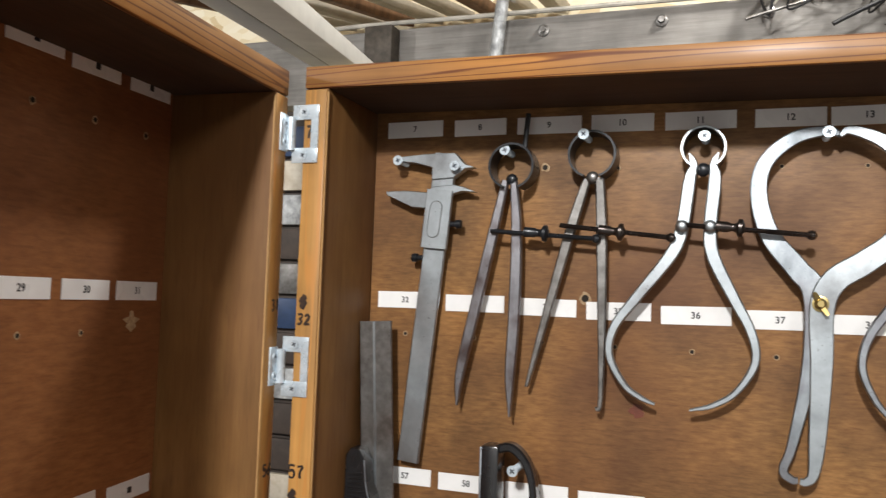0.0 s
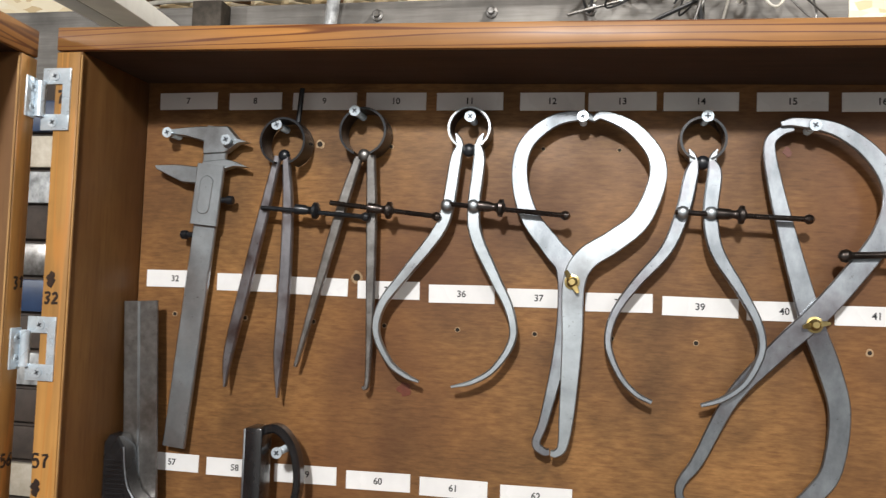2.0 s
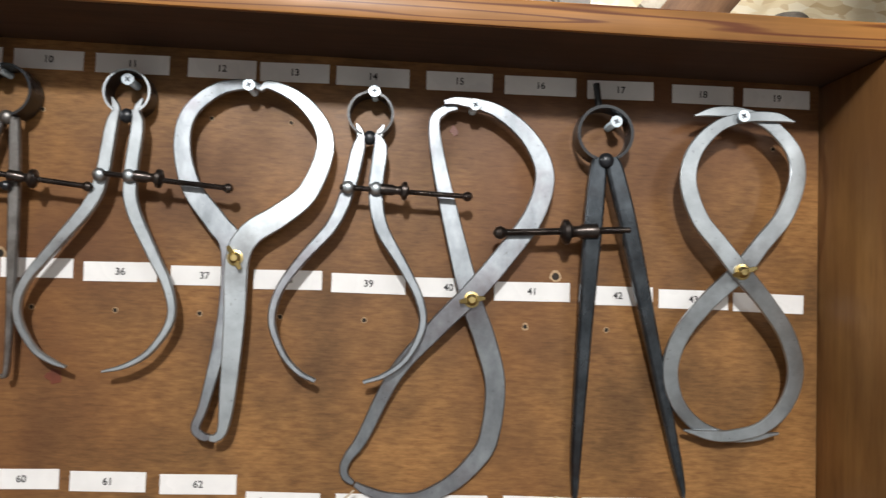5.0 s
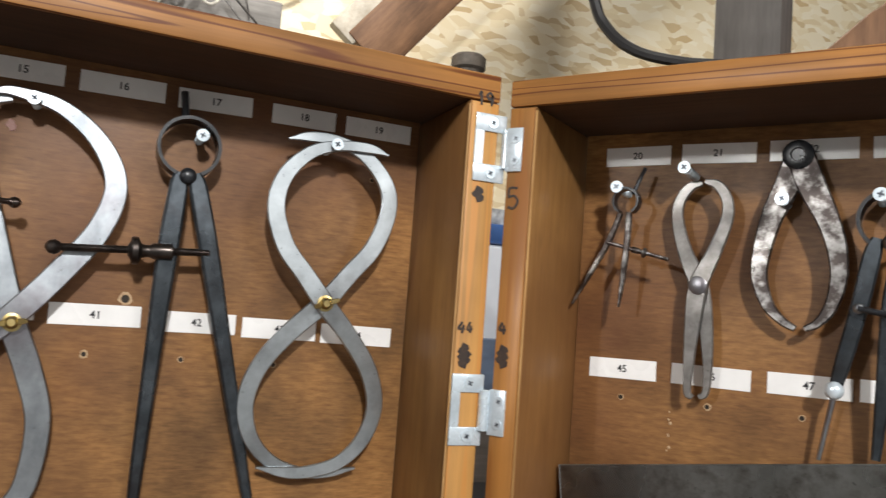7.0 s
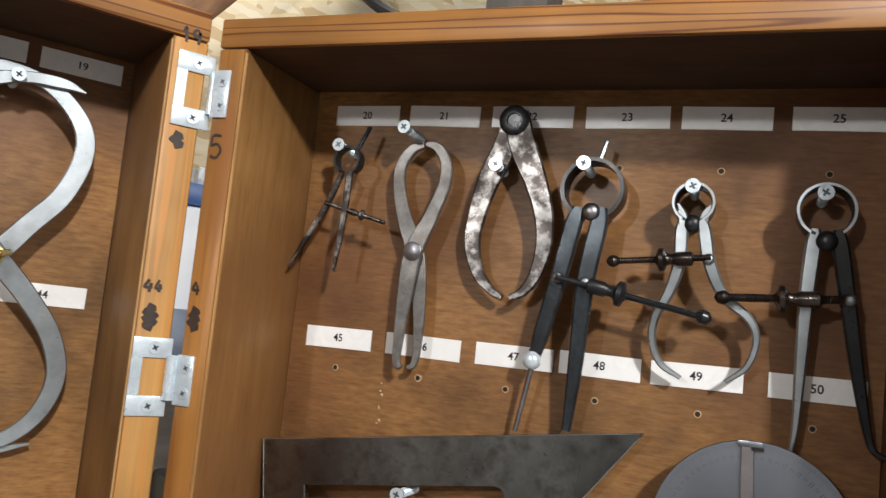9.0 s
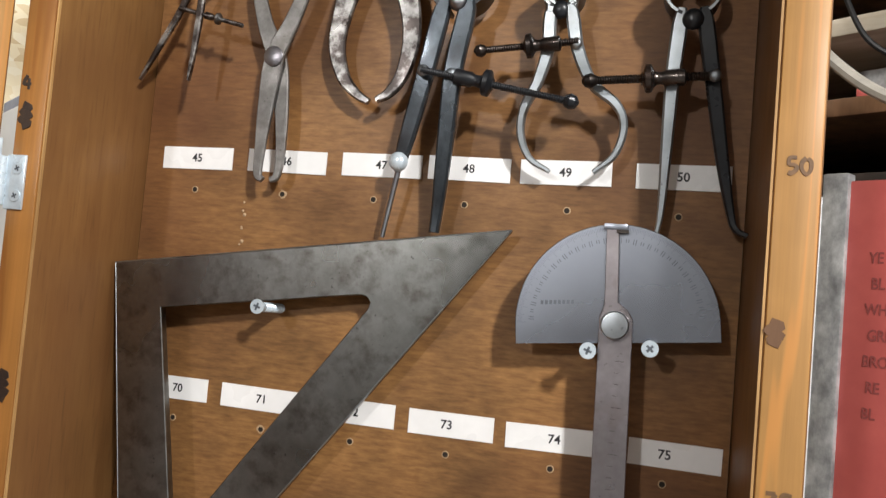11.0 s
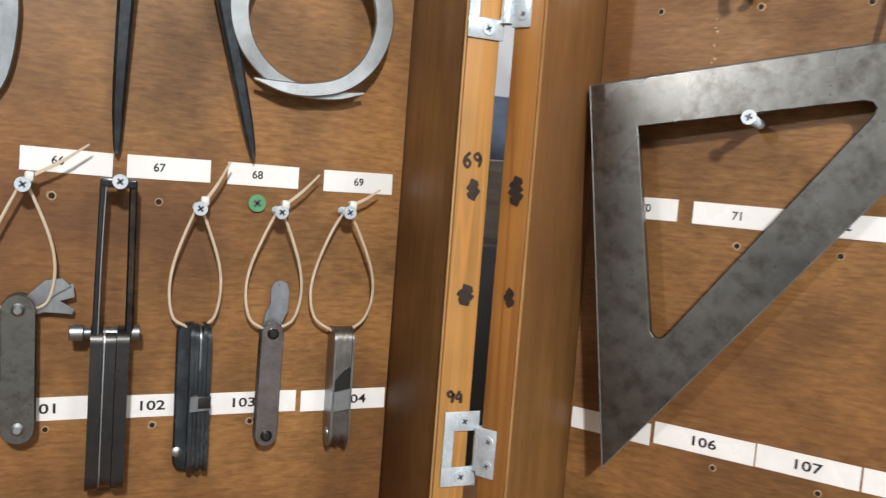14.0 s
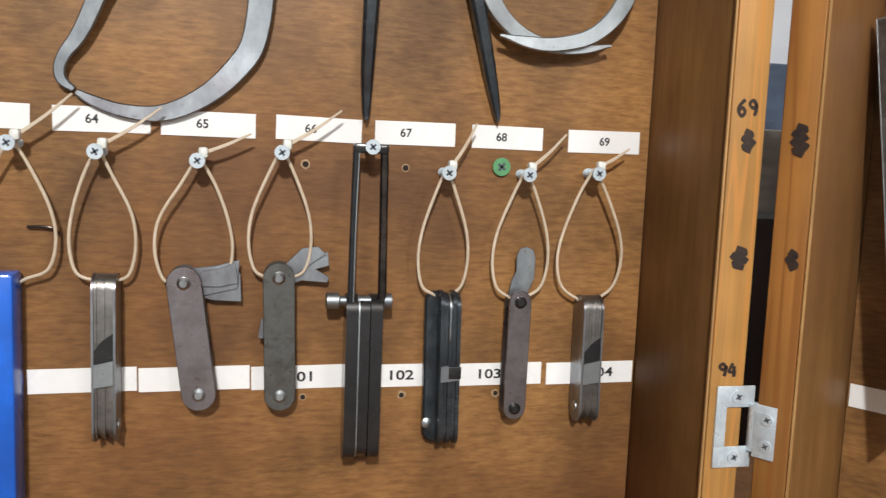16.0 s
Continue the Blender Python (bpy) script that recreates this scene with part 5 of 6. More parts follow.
rim = [on_dial(0.0458, 180 * k / 48) for k in range(49)]
base = [on_dial(0.0458, 180, 0.0085), on_dial(0.0458, 0, -0.0085)]
dial = part("dial", plate(bmesh.new(), [(q[0], q[2]) for q in rim + base], 0.0205, 0.0222, 0.0003), SATIN, t)
bm = bmesh.new()
for k in range(181):
    l = 0.0042 if k % 10 == 0 else 0.0032 if k % 5 == 0 else 0.0022
    w = 0.00007
    bm.faces.new([bm.verts.new(on_dial(r, 2 + 176 * k / 180, x)) for r, x in ((0.0449 - l, -w), (0.0449, -w), (0.0449, w), (0.0449 - l, w))])
tagged(part("graduation_ring", bm, ETCH, dial, smooth=0), kind="stuff")
for k in range(35):
    bm = bmesh.new()
    r0, r1 = (0.0376, 0.0392) if k % 2 else (0.0370, 0.0396)
    for x in (-0.0008, 0.0003):
        bm.faces.new([bm.verts.new(on_dial(r, 5 + 170 * k / 34, x + y)) for r, y in ((r0, 0), (r1, 0), (r1, 0.0004), (r0, 0.0004))])
    part("figure", bm, ETCH, dial, smooth=0)
for k in range(8):
    x = 0.2535 + 0.0020 * k
    part("printed_bar", box(bmesh.new(), (x, -0.0225, 1.3478 + 0.0002 * k), (x + 0.0013, -0.02235, 1.3496 + 0.0002 * k)), ETCH, dial)
rule_blade = part("rule_blade", plate(bmesh.new(), [(0.2808, 1.3440), (0.2842, 1.1750), (0.3000, 1.1745), (0.2958, 1.3440), (0.2935, 1.3480), (0.2888, 1.3515), (0.2868, 1.3868), (0.2812, 1.3868), (0.2826, 1.3500)], 0.0226, 0.0242, 0.0003), PURPLE, t)
for k in range(28):
    v = 1.325 - 0.0052 * k
    part("graduation", box(bmesh.new(), (0.2890, -0.02435, v), (0.2890 + (0.0042 if k % 4 == 0 else 0.0024), -0.0242, v + 0.0002)), BROWN, rule_blade)
part("index_plate", box(bmesh.new(), (0.2800, -0.0247, 1.3845), (0.2905, -0.0240, 1.3872), 0.0002), SATIN, dial)
part("index_notch", box(bmesh.new(), (0.2858, -0.0249, 1.3830), (0.2912, -0.0243, 1.3846)), BROWN, dial)
part("lock_knob", lathe(bmesh.new(), (0.2880, 1.3412, 0.0240), (0, 0, 1), [(0, 0.0062), (0.0004, 0.0064), (0.0040, 0.0064), (0.0047, 0.0058), (0.0049, 0.0040), (0.0050, 0.0010)], 28), BRIGHT, t, "turned bright knob")

# ---- gauges hanging on nylon ties ----


def cable_tie(u, v, low_u, low_v, half, tail=(0.022, 0.020), h=0.011):
    """A nylon tie looped from a screw round the top of a gauge, with its lock and cut tail."""
    t = tool("cable_tie", "yellowed nylon cable tie looped over a screw", "cable tie", CENTRE, u, v, "cable ties")
    mid = (v + low_v) / 2 - 0.010
    m = (u + low_u) / 2
    bm = bmesh.new()
    tube(bm, [(u, v + 0.0025, h), (u + half * 0.42, v - 0.011, h), (m + half * 0.88, mid + 0.012, h - 0.001), (m + half, mid - 0.004, h - 0.002), (m + half * 0.80, mid - 0.018, h - 0.003), (low_u + half * 0.30, low_v - 0.001, h - 0.004), (low_u, low_v - 0.004, h - 0.006),
              (low_u - half * 0.30, low_v - 0.001, h - 0.004), (m - half * 0.80, mid - 0.018, h - 0.003), (m - half, mid - 0.004, h - 0.002), (m - half * 0.88, mid + 0.012, h - 0.001), (u - half * 0.42, v - 0.011, h)], 0.00082, closed=True)
    loop = part("loop", bm, NYLON, t)
    part("lock", box(bmesh.new(), (u + 0.0002, -h - 0.0045, v + 0.0012), (u + 0.0048, -h + 0.0008, v + 0.0066), 0.0014), LOCK, t)
    part("tail", bar(bmesh.new(), [(u + 0.003, v + 0.004, h, 0.0018), (u + 0.003 + tail[0] * 0.5, v + 0.004 + tail[1] * 0.45, h + 0.001, 0.0016), (u + 0.003 + tail[0], v + 0.004 + tail[1], h + 0.001, 0.0010)], 0.0008), NYLON, t)
    return t


def slab(bm, u0, u1, top, bottom, h0, h1, skew=0.0):
    """A thin leaf standing out of the board between u0 and u1, round at both ends, leaning by skew towards the bottom."""
    r, mid = (h1 - h0) / 2, (h0 + h1) / 2
    side = [(mid + r * math.cos(a), top - r + r * math.sin(a)) for a in [math.pi * k / 10 for k in range(11)]]
    side += [(mid + r * math.cos(a), bottom + r + r * math.sin(a)) for a in [math.pi + math.pi * k / 10 for k in range(11)]]
    rows = [[bm.verts.new((u + skew * (top - v) / (top - bottom), -h, v)) for h, v in side] for u in (u0, u1)]
    n = len(side)
    for i in range(n):
        bm.faces.new((rows[0][i], rows[0][(i + 1) % n], rows[1][(i + 1) % n], rows[1][i]))
    bm.faces.new(rows[0][::-1])
    bm.faces.new(rows[1])
    return bm


def leaf_stack(name, label, u, top, bottom, width, turn=0.0, leaves=7, cheek=STEEL):
    """A feeler gauge seen on edge: two bright cheeks, a stack of thin leaves and a folded strap across the middle."""
    t = tool(name, label, "feeler gauge", CENTRE, u, top, "hanging gauges")
    s = math.sin(radians(turn)) * (top - bottom)
    off = lambda v: s * (top - v) / (top - bottom)
    w = width / 2
    for k in (-1, 1):
        a, b = sorted((k * w, k * (w - 0.0011)))
        part("case_side", slab(bmesh.new(), u + a, u + b, top, bottom, 0.0010, 0.0172, s), cheek, t)
    step = (width - 0.0024) / leaves
    for k in range(leaves):
        a = u - w + 0.0012 + k * step
        part("feeler_leaf", slab(bmesh.new(), a, a + step * 0.985, top - 0.0003, bottom + 0.0010 + 0.0009 * (k * 2 % 3), 0.0012, 0.0164 - 0.0004 * (k * 5 % 3), s), GREY, t)
    m = (top + bottom) / 2
    part("strap", plate(bmesh.new(), [(u - w + 0.0008 + off(m), m - 0.0135), (u + w - 0.0008 + off(m), m - 0.0120), (u + w - 0.0008 + off(m), m + 0.0005), (u - w + 0.0008 + off(m), m - 0.0015)], 0.0150, 0.0176, 0.0004), BRIGHT, t)
    part("dark_window", plate(bmesh.new(), [(u - w + 0.0010 + off(m), m - 0.0014), (u + w - 0.0010 + off(m), m + 0.0006), (u + w - 0.0012 + off(m), m + 0.0135), (u - w * 0.1 + off(m), m + 0.0100), (u - w + 0.0012 + off(m), m + 0.0050)], 0.0150, 0.0173, 0.0002), ENAMEL, t)
    for k in (-1, 1):
        part("rivet", lathe(bmesh.new(), (u + k * w + off(bottom), bottom + 0.0085, 0.0095), (k, 0, 0), [(-0.0004, 0.0032), (0.0006, 0.0030), (0.0012, 0.0014)], 12), BRIGHT, t)
    return t


def riveted_case(name, label, a, b, width, mat, blades, h=0.008, rivet=BRIGHT):
    """A flat two-cheek gauge case between two rivets a and b, with blades swung out."""
    t = tool(name, label, "radius gauge", CENTRE, *a, "hanging gauges")
    (au, av), (bu, bv) = a, b
    d = Vector((bu - au, bv - av)).normalized()
    ang = math.degrees(math.atan2(d.y, d.x))
    for hh in (h - 0.004, h + 0.0035):
        pts = arc(au, av, width / 2, ang + 90, ang + 270, 10) + arc(bu, bv, width / 2, ang - 90, ang + 90, 10)
        part("cheek", plate(bmesh.new(), pts, hh, hh + 0.0012, 0.0003), mat, t)
    for k, outline in enumerate(blades):
        part("blade", plate(bmesh.new(), outline, h - 0.0024 + 0.0016 * k, h - 0.0014 + 0.0016 * k, 0.0002), STEEL, t)
    for u, v in (a, b):
        part("rivet", lathe(bmesh.new(), (u, v, h + 0.0045), (0, 0, 1), [(0, 0.0034), (0.0012, 0.0032), (0.0022, 0.0018)], 16), rivet, t)
    return t


cable_tie(0.215, 1.2735, 0.214, 1.210, 0.019, (0.024, 0.020))
cable_tie(0.253, 1.271, 0.2560, 1.209, 0.0152, (0.026, 0.018))
cable_tie(0.299, 1.2685, 0.2950, 1.207, 0.0185, (0.022, 0.010))
cable_tie(0.339, 1.274, 0.3385, 1.211, 0.0155, (0.026, 0.018))
cable_tie(0.423, 1.267, 0.4235, 1.203, 0.0133, (0.012, 0.022))
cable_tie(0.466, 1.2675, 0.4655, 1.202, 0.0155, (0.018, 0.018))
cable_tie(0.5045, 1.2695, 0.5060, 1.201, 0.0185, (0.016, 0.010))
cable_tie(0.163, 1.276, 0.1640, 1.209, 0.0170, (0.020, 0.012))
leaf_stack("feeler_gauge", "steel feeler gauge hanging edge-on from its tie", 0.1640, 1.2110, 1.1280, 0.0115)
leaf_stack("feeler_gauge", "steel feeler gauge hanging edge-on from its tie", 0.2560, 1.2125, 1.1280, 0.0112)
leaf_stack("feeler_gauge", "slim steel feeler gauge hanging edge-on from its tie", 0.5066, 1.2030, 1.1315, 0.0116, 0.5)
riveted_case("radius_gauge", "brown steel radius gauge with square blades swung out", (0.2925, 1.2080), (0.3000, 1.1515), 0.0168, PURPLE,
             [[(0.2900, 1.2130), (0.3160, 1.2175), (0.3195, 1.2120), (0.3200, 1.1980), (0.3060, 1.1985), (0.2950, 1.2020)], [(0.2880, 1.2060), (0.2960, 1.2150), (0.3080, 1.2165), (0.3190, 1.2195), (0.3180, 1.2050), (0.3010, 1.2010)],
              [(0.2935, 1.2120), (0.3100, 1.2155), (0.3170, 1.2185), (0.3185, 1.2080), (0.3100, 1.2060), (0.2980, 1.2060)]])
riveted_case("radius_gauge", "dark steel radius gauge with notched blades swung out", (0.3385, 1.2110), (0.3400, 1.1500), 0.0158, TRIANGLE,
             [[(0.3400, 1.2140), (0.3540, 1.2220), (0.3630, 1.2240), (0.3640, 1.2170), (0.3570, 1.2150), (0.3640, 1.2110), (0.3630, 1.2080), (0.3500, 1.2090), (0.3420, 1.2060)],
              [(0.3390, 1.2150), (0.3500, 1.2260), (0.3580, 1.2270), (0.3620, 1.2230), (0.3560, 1.2190), (0.3450, 1.2110)],
              [(0.3300, 1.1900), (0.3285, 1.1800), (0.3330, 1.1790), (0.3350, 1.1880)]])
riveted_case("radius_gauge", "slim violet-grey radius gauge with one hooked blade", (0.4660, 1.1990), (0.4655, 1.1405), 0.0125, PURPLE,
             [[(0.4605, 1.2000), (0.4622, 1.2100), (0.4648, 1.2152), (0.4645, 1.2235), (0.4665, 1.2275), (0.4700, 1.2285), (0.4738, 1.2268), (0.4752, 1.2225), (0.4750, 1.2110), (0.4708, 1.2010)]], rivet=ENAMEL)

# long leaf set in a wire bail
t = tool("taper_gauge", "long dark leaf gauge hanging from a steel bail", "feeler gauge", CENTRE, 0.383, 1.279, "hanging gauges")
part("bail", bar(bmesh.new(), [(0.3742, 1.1990, 0.017, 0.0030), (0.3744, 1.2400, 0.017, 0.0026), (0.3752, 1.2790, 0.017, 0.0030)], 0.0042), DARK, t)
part("bail", bar(bmesh.new(), [(0.3905, 1.1990, 0.016, 0.0042), (0.3900, 1.2400, 0.016, 0.0040), (0.3895, 1.2790, 0.016, 0.0040)], 0.0040), BROWN, t)
part("bail_edge", bar(bmesh.new(), [(0.3756, 1.2000, 0.0186, 0.0006), (0.3758, 1.2400, 0.0186, 0.0006), (0.3766, 1.2760, 0.0186, 0.0006)], 0.0010), BRIGHT, t)
part("bail_top", box(bmesh.new(), (0.3738, -0.0195, 1.2752), (0.3915, -0.0130, 1.2802), 0.0012), ENAMEL, t)
for k in range(3):
    x = 0.3722 + 0.0063 * k
    part("gauge_leaf", slab(bmesh.new(), x, x + 0.0060, 1.2035 - 0.001 * (k % 2), 1.1155 + 0.0015 * (k % 2), 0.003, 0.0205 - 0.0012 * (k % 2)), ENAMEL, t)
for x in (0.3786, 0.3848):
    part("bright_leaf", slab(bmesh.new(), x, x + 0.0006, 1.2030, 1.1165, 0.003, 0.0200), BRIGHT, t)
part("cross_pin", lathe(bmesh.new(), (0.3620, 1.2000, 0.014), (1, 0, 0), [(0, 0.0034), (0.0005, 0.0042), (0.0065, 0.0042), (0.0072, 0.0026), (0.0290, 0.0026), (0.0295, 0.0040), (0.0335, 0.0040), (0.0340, 0.003)], 18), STEEL, t)

# two-tone feeler case
t = tool("feeler_gauge", "thick dark steel feeler gauge case hanging from its tie", "feeler gauge", CENTRE, 0.4235, 1.204, "hanging gauges")
part("case_side", plate(bmesh.new(), arc(0.4205, 1.1985, 0.0055, 20, 180, 8) + arc(0.4218, 1.1270, 0.0058, 180, 340, 8), 0.003, 0.0075, 0.0010), BLUED, t)
for k in range(5):
    x = 0.4215 + 0.0022 * k
    part("feeler_leaf", slab(bmesh.new(), x, x + 0.0020, 1.2052 - 0.0010 * (k % 3), 1.1215 + 0.0010 * (k % 2), 0.002, 0.0178 - 0.0006 * (k % 2), 0.0012), BLUED, t)
part("dark_label", box(bmesh.new(), (0.4268, -0.0186, 1.1590), (0.4335, -0.0172, 1.1655), 0.0003), ENAMEL, t)
part("worn_patch", plate(bmesh.new(), [(0.4225, 1.1570), (0.4330, 1.1580), (0.4330, 1.1588), (0.4265, 1.1660), (0.4225, 1.1655)], 0.0172, 0.0183, 0.0002), STEEL, t)
part("bright_leaf", slab(bmesh.new(), 0.4262, 0.4270, 1.2040, 1.1750, 0.003, 0.0186, 0.0003), BRIGHT, t)
part("rivet", lathe(bmesh.new(), (0.4180, 1.1320, 0.0070), (0, 0, 1), [(0, 0.0030), (0.001, 0.0028), (0.0018, 0.0014)], 14), BRIGHT, t)

t = tool("thread_gauge", "bright blue plastic-cased gauge hanging from a tie", "gauge", CENTRE, 0.2125, 1.212, "hanging gauges")
part("case", box(bmesh.new(), (0.2000, -0.0180, 1.0950), (0.2165, -0.0020, 1.2125), 0.0018), BLUE, t)
part("groove", box(bmesh.new(), (0.2075, -0.0184, 1.0970), (0.2090, -0.0178, 1.2110), 0.0002), NAVY, t)

# ---- behind the cabinet ----


def solid(name, label, category, lo, hi, mat, bevel=0.002, turn=None, group=""):
    bm = box(bmesh.new(), lo, hi, bevel)
    mid = Vector([(a + b) / 2 for a, b in zip(lo, hi)])
    bmesh.ops.translate(bm, vec=-mid, verts=bm.verts)
    ob = new(name, finish(bm, name, mat))
    ob.matrix_world = Matrix.Translation(mid) @ (turn or Matrix())
    return tagged(ob, label, category, group)


def wire(name, label, pts, r, mat, group=""):
    """A cable through world points."""
    bm = tube(bmesh.new(), [(x, z, -y) for x, y, z in pts], r, 8, 8)
    ob = new(name, finish(bm, name, mat))
    return tagged(ob, label, "cable", group)


ledger = thing("timber_ledger", "weathered grey timber ledger fixed along the wall", "beam", CENTRE, (-0.2, 1.0, 1.9))
part("plank", box(bmesh.new(), (-1.30, 1.000, 1.850), (0.62, 1.045, 2.005), 0.004), WEATHERED, ledger)
for x in (-1.1, -0.1, 0.5):
    part("bracket", box(bmesh.new(), (x - 0.03, 1.045, 1.92), (x + 0.03, 1.32, 1.99), 0.003), WEATHERED, ledger)
for x in (-0.26, -0.03, 0.16):
    part("bolt", lathe(bmesh.new(), (x, 1.975, -1.000), (0, 0, 1), [(0, 0.012), (0.006, 0.012), (0.008, 0.007), (0.016, 0.006)], 8), GREY, ledger)
solid("wood_block", "small dark wooden block standing against the ledger", "block", (-0.640, 0.955, 1.895), (-0.575, 0.9985, 2.002), SOOTY, 0.004)
pipe = tube(bmesh.new(), [(-0.338, 2.035, -0.965), (-0.352, 1.90, -0.965)], [0.013, 0.013], smooth=False, sides=14)
tagged(new("conduit", finish(pipe, "conduit", GALV)), "short galvanised conduit pipe on the ledger", "pipe")
wire("cable", "thin white cable running along the ledger", [(-0.75, 0.99, 1.93), (-0.76, 0.985, 1.99), (-0.72, 0.985, 2.012), (-0.4, 0.985, 2.012), (0.0, 0.985, 2.010), (0.3, 0.985, 2.008)], 0.005, CABLE_W)
for k in range(9):
    x = -1.02 + 0.088 * k
    solid("roof_slat", "pale rough wooden slat leaning overhead", "slat", (x, 0.75, 2.080), (x + 0.046, 1.30, 2.105), SLAT if k % 3 else BROWNWOOD, 0.003, pose(0, 0, 0, 8, 12, -14 + 2 * k), "roof slats")
batten = thing("white_batten", "white batten with grey metal side hung above the cabinet", "batten")
ax = Vector((-0.328, 1.120, 0.1755))
batten.matrix_world = look((-0.246, -0.140, 1.687), (-0.574, 0.980, 1.8625)) @ pose(0, 0, 0, -90, 0, 0)
long = ax.length
part("white_face", box(bmesh.new(), (-0.046, 0.0, -0.006), (0.0, long, 0.022), 0.002), WHITE, batten)
part("dark_joint", box(bmesh.new(), (-0.050, 0.0, -0.004), (-0.046, long, 0.020)), DARK, batten)
part("grey_side", box(bmesh.new(), (-0.080, 0.0, -0.005), (-0.050, long, 0.020), 0.002), LOCKER, batten)
for k in range(16):
    x = 0.12 + 0.028 * k + random.uniform(-0.03, 0.03)
    z = 2.0 + random.uniform(-0.03, 0.03)
    y = 0.93 + random.uniform(-0.04, 0.04)
    pts = [(x + random.uniform(-0.03, 0.03) * j, y + random.uniform(-0.03, 0.03), z + 0.05 * math.sin(2.2 * j + k) + random.uniform(-0.03, 0.03)) for j in range(5)]
    wire("loose_wire", "tangled thin loose wire lying on the ledger", pts, random.choice((0.002, 0.003, 0.004)), [CABLE_B, CABLE_B, CABLE_W, GREY][k % 4], "loose wires")
for k in range(3):
    x = -0.32 + 0.2 * k
    wire("cable", "pale cable looping over the ledger", [(x, 0.97, 2.03), (x + 0.02, 0.96, 2.06), (x + 0.1, 0.96, 2.075), (x + 0.2, 0.97, 2.05), (x + 0.22, 0.98, 2.02)], 0.007, CABLE_W, "looped cables")
solid("timber_brace", "planed brown timber brace leaning against the wall", "brace", (-0.055, -0.035, -0.45), (0.055, 0.035, 0.45), BROWNWOOD, 0.004).matrix_world = pose(1.085, 1.0, 2.30, 8, 39, 0)
solid("timber_brace", "paler brown timber brace leaning against the wall", "brace", (-0.03, -0.02, -0.45), (0.03, 0.02, 0.45), SLAT, 0.004).matrix_world = pose(1.03, 0.99, 2.33, 8, 39, 0)
stub = lathe(bmesh.new(), (1.012, 0.0, -1.0), (0, 1, 0), [(0, 0.030), (1.945, 0.030), (1.950, 0.036), (1.972, 0.036), (1.978, 0.030)], 20)
tagged(new("pipe_stub", finish(stub, "pipe_stub", SOOTY)), "dark rusty capped pipe behind the cabinet", "pipe")
post = solid("timber_post", "grey weathered square timber post behind the door", "post", (-0.029, -0.029, -0.85), (0.029, 0.029, 0.85), POSTWOOD, 0.003)
post.matrix_world = Matrix.Translation((0.884, 0.060, 1.85)) @ Matrix.Rotation(-PHI, 4, "Z")
wire("cable", "thick black cable drooping behind the cabinet", [(0.660, 0.03, 1.80), (0.672, 0.004, 1.690), (0.680, -0.006, 1.660), (0.694, -0.024, 1.640), (0.716, -0.052, 1.628), (0.76, -0.10, 1.615), (0.80, -0.15, 1.56)], 0.0042, CABLE_B)
wire("cable", "thin dark wire loop hanging on the strand board", [(0.42, 1.29, 2.30), (0.47, 1.28, 2.17), (0.56, 1.27, 2.12), (0.68, 1.28, 2.14), (0.80, 1.29, 2.25)], 0.006, GREY)
sheet = plate(bmesh.new(), [(-0.20, -0.30), (0.242, -0.30), (0.242, 0.094), (0.20, 0.088), (0.16, 0.075), (0.05, 0.045), (0.00, 0.015), (-0.04, -0.02)], 0.0, 0.018, 0.002)
sheet_ob = tagged(new("brown_board", finish(sheet, "brown_board", BROWNWOOD)), "rough brown board with a ragged upper edge", "board")
sheet_ob.matrix_world = Matrix.Translation((0.985, 0.02, 1.725)) @ Matrix.Rotation(-PHI, 4, "Z")

# seen through the gaps beside the hinges
locker = thing("steel_locker", "pale grey steel locker standing behind the cabinet", "locker", CENTRE, (0.92, 0.72, 0))
part("body", box(bmesh.new(), (0.72, 0.566, 0.0), (1.12, 0.90, 1.548), 0.006), LOCKER, locker)
part("door", box(bmesh.new(), (0.724, 0.55, 0.06), (1.116, 0.5655, 1.543), 0.003), LOCKER, locker)
solid("blue_tray", "shallow blue plastic tray lying on the locker", "tray", (0.74, 0.56, 1.5485), (1.08, 0.86, 1.578), NAVY_TRAY, 0.004)
solid("grey_tin", "flat grey tin with a black rim on the blue tray", "tin", (0.76, 0.58, 1.5785), (1.05, 0.84, 1.604), GALV, 0.004)
# A thin upright timber panel that fills part of the hinge gap.
solid("timber_panel", "greyish weathered timber panel standing before the blue sheet", "crate", (0.70, 0.455, 0.0), (1.04, 0.495, 1.325), WEATHERED, 0.004)
solid("blue_sheet", "grey-blue painted sheet standing against the locker", "sheet", (0.70, 0.502, 0.0), (1.06, 0.542, 1.410), SLATE, 0.004)
solid("black_case", "black case standing behind the cabinet", "case", (0.60, 0.32, 0.0), (0.706, 0.45, 1.075), ENAMEL, 0.006)
solid("black_cupboard", "tall black cupboard standing beside the black case", "cupboard", (0.712, 0.32, 0.0), (0.98, 0.45, 1.228), CABLE_B, 0.006)
bottle = lathe(bmesh.new(), (0.672, 1.0755, -0.385), (0, 1, 0), [(0, 0.028), (0.004, 0.030), (0.045, 0.030), (0.058, 0.014), (0.064, 0.012)], 20)
cap = thing("yellow_bottle", "small yellow plastic bottle with a pale cap on the case", "bottle", CENTRE, (0.672, 0.385, 1.0755))
part("body", bottle, YELLOW, cap)
part("cap", lathe(bmesh.new(), (0.672, 1.1395, -0.385), (0, 1, 0), [(0, 0.016), (0.002, 0.017), (0.034, 0.017), (0.036, 0.015)], 20), WHITE, cap)
drawers = thing("drawer_unit", "tall grey unit of small coloured plastic drawers behind the cabinet", "drawer unit", CENTRE, (-0.52, 0.5, 0))
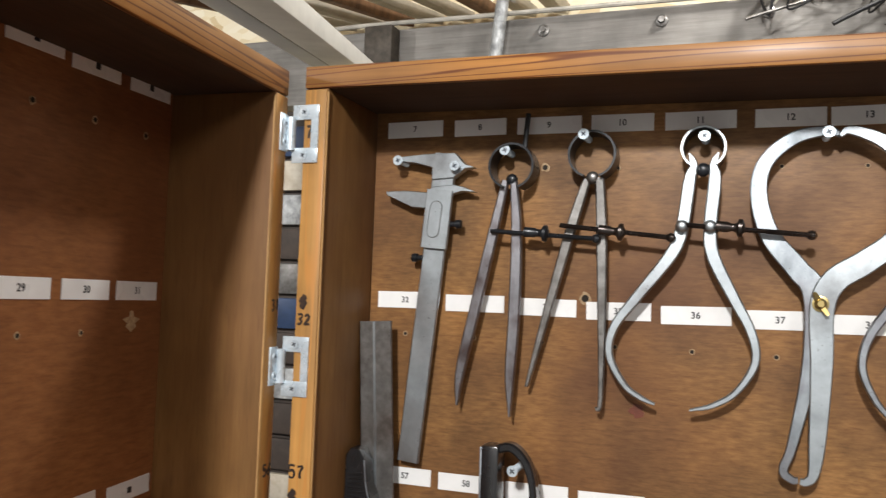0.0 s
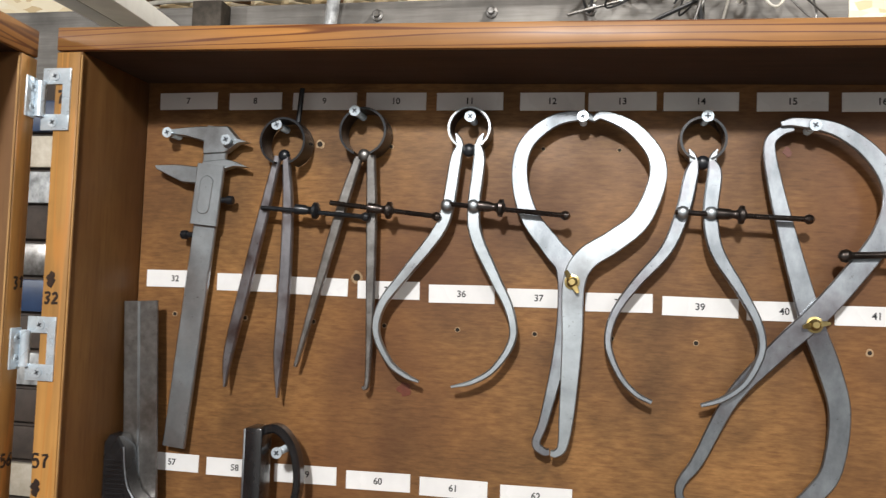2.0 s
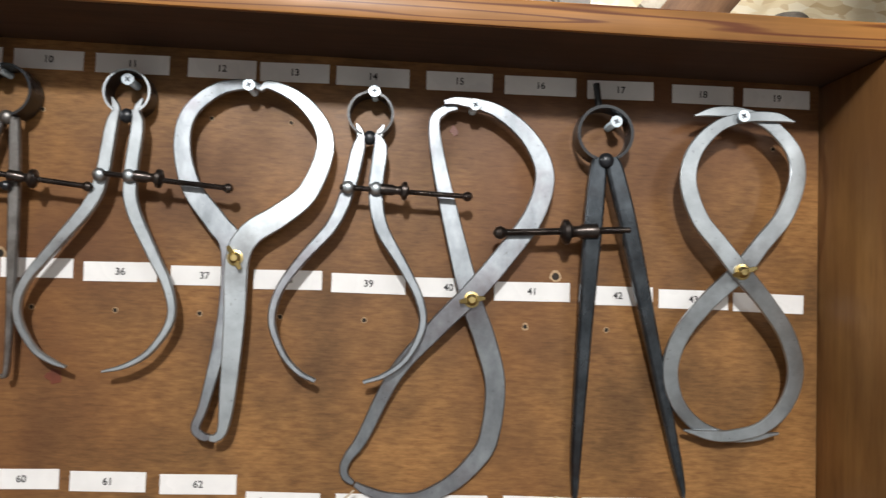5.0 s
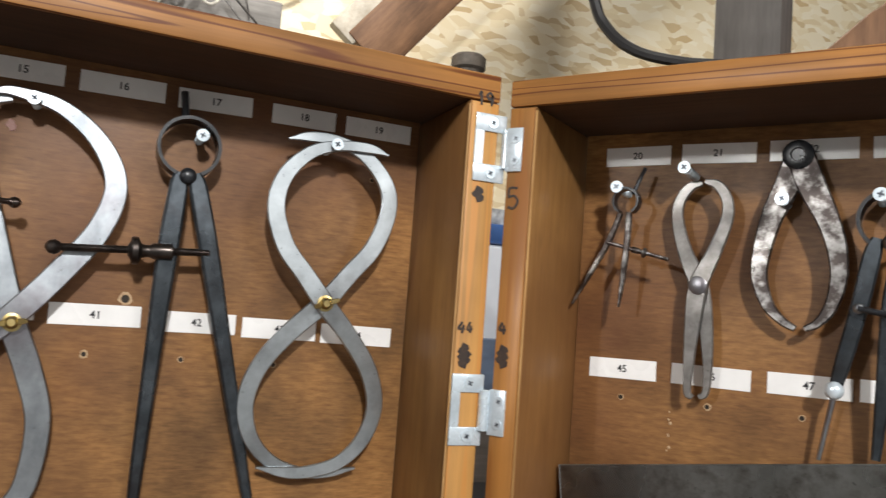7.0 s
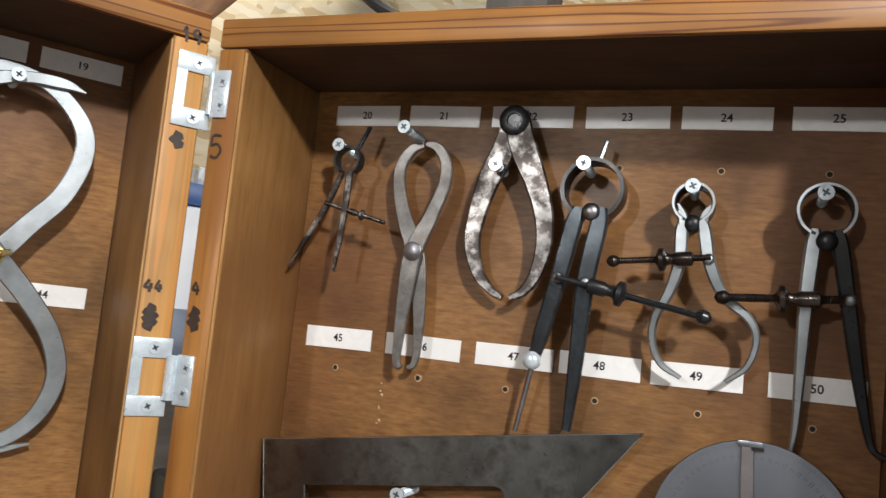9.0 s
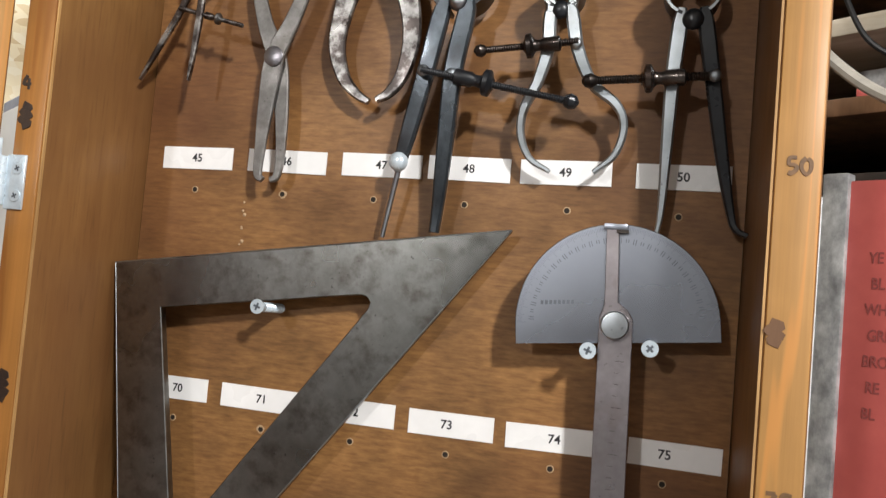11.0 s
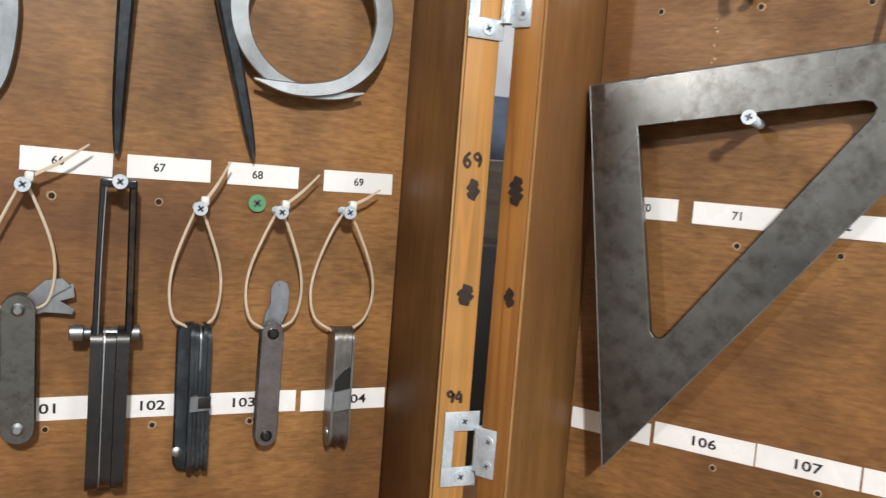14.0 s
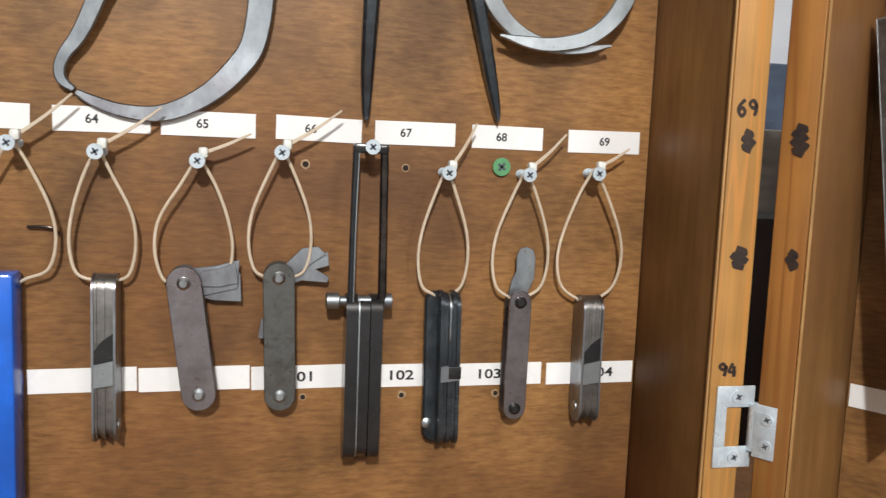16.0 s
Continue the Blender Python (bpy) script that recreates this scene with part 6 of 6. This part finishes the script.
part("body", box(bmesh.new(), (-0.66, 0.462, 0.0), (-0.36, 0.62, 1.70), 0.004), DUSTY, drawers)
for k, mat in enumerate((SLAT, SLAT, SLAT, DUSTY, DUSTY, GALV, DUSTY, NAVY, GREY, DUSTY, GALV, SLAT, NAVY)):
    z = 1.03 + 0.05 * k
    part("drawer_front", box(bmesh.new(), (-0.65, 0.452, z), (-0.37, 0.4615, z + 0.044), 0.002), mat, drawers)

# shelf and red card at the far side of the right door
shelf = thing("shelf_unit", "dark cluttered wooden shelf unit beyond the open door", "shelf", CENTRE, (1.3, -0.35, 0))
for z, mat in ((1.470, DUSTY), (1.535, BROWNWOOD), (1.605, SLAT), (1.72, BROWNWOOD)):
    part("shelf_board", box(bmesh.new(), (1.16, -0.95, z - 0.010), (1.52, 0.02, z + 0.006), 0.002), mat, shelf)
part("back_board", box(bmesh.new(), (1.52, -0.95, 0.0), (1.54, 0.02, 2.0), 0.002), DUSTY, shelf)
for y in (-0.97, 0.02):
    part("upright", box(bmesh.new(), (1.16, y, 0.0), (1.54, y + 0.02, 2.0), 0.002), DUSTY, shelf)
solid("grey_tin", "low grey tin lying on the shelf", "tin", (1.20, -0.33, 1.5415), (1.34, -0.20, 1.575), GALV, 0.004)
solid("red_packet", "small red packet lying on the shelf", "packet", (1.17, -0.226, 1.5415), (1.20, -0.212, 1.553), RED, 0.003)
card = thing("red_folder", "red card sheet with pencilled colour names in a metal strip", "folder", CENTRE, (1.12, -0.4, 1.0))
sheet = part("card", box(bmesh.new(), (1.118, -0.62, 1.00), (1.122, -0.232, 1.462), 0.0008), RED, card)
part("metal_strip", box(bmesh.new(), (1.113, -0.236, 0.99), (1.126, -0.216, 1.468), 0.0015), GALV, card, "scuffed galvanised metal strip")
part("frayed_tape", box(bmesh.new(), (1.112, -0.2165, 0.99), (1.127, -0.2115, 1.450), 0.0012), PAPER, card)
for k, word in enumerate(("YE", "BL", "WHI", "GRE", "BRO", "RE", "BL")):
    ob = lettering(sheet, word, 0, 0, 0, 0.013, PENCIL, 0, 0.8, "pencilled_word")
    ob.matrix_basis = Matrix.Translation(Vector((1.1175, -0.252 - 0.003 * len(word) - 0.002 * (k % 2), 1.402 - 0.0195 * k)) - ORIGIN[sheet.name]) @ pose(0, 0, 0, 90, 0, -90) @ Matrix.Diagonal((0.0095, 0.0120, 1, 1))
solid("dark_crate", "dark crate standing under the shelf", "crate", (1.135, -0.9, 0.0), (1.155, 0.0, 1.458), DUSTY, 0.003)
wire("cable", "thick white cable looping past the shelf", [(1.10, -0.195, 1.70), (1.095, -0.203, 1.620), (1.09, -0.212, 1.575), (1.09, -0.235, 1.545), (1.09, -0.275, 1.515), (1.09, -0.34, 1.49)], 0.0048, CABLE_W)
wire("cable", "thin dark cable hanging in front of the shelf", [(1.11, -0.20, 1.68), (1.11, -0.222, 1.62), (1.11, -0.242, 1.575), (1.12, -0.262, 1.555)], 0.0022, CABLE_B)
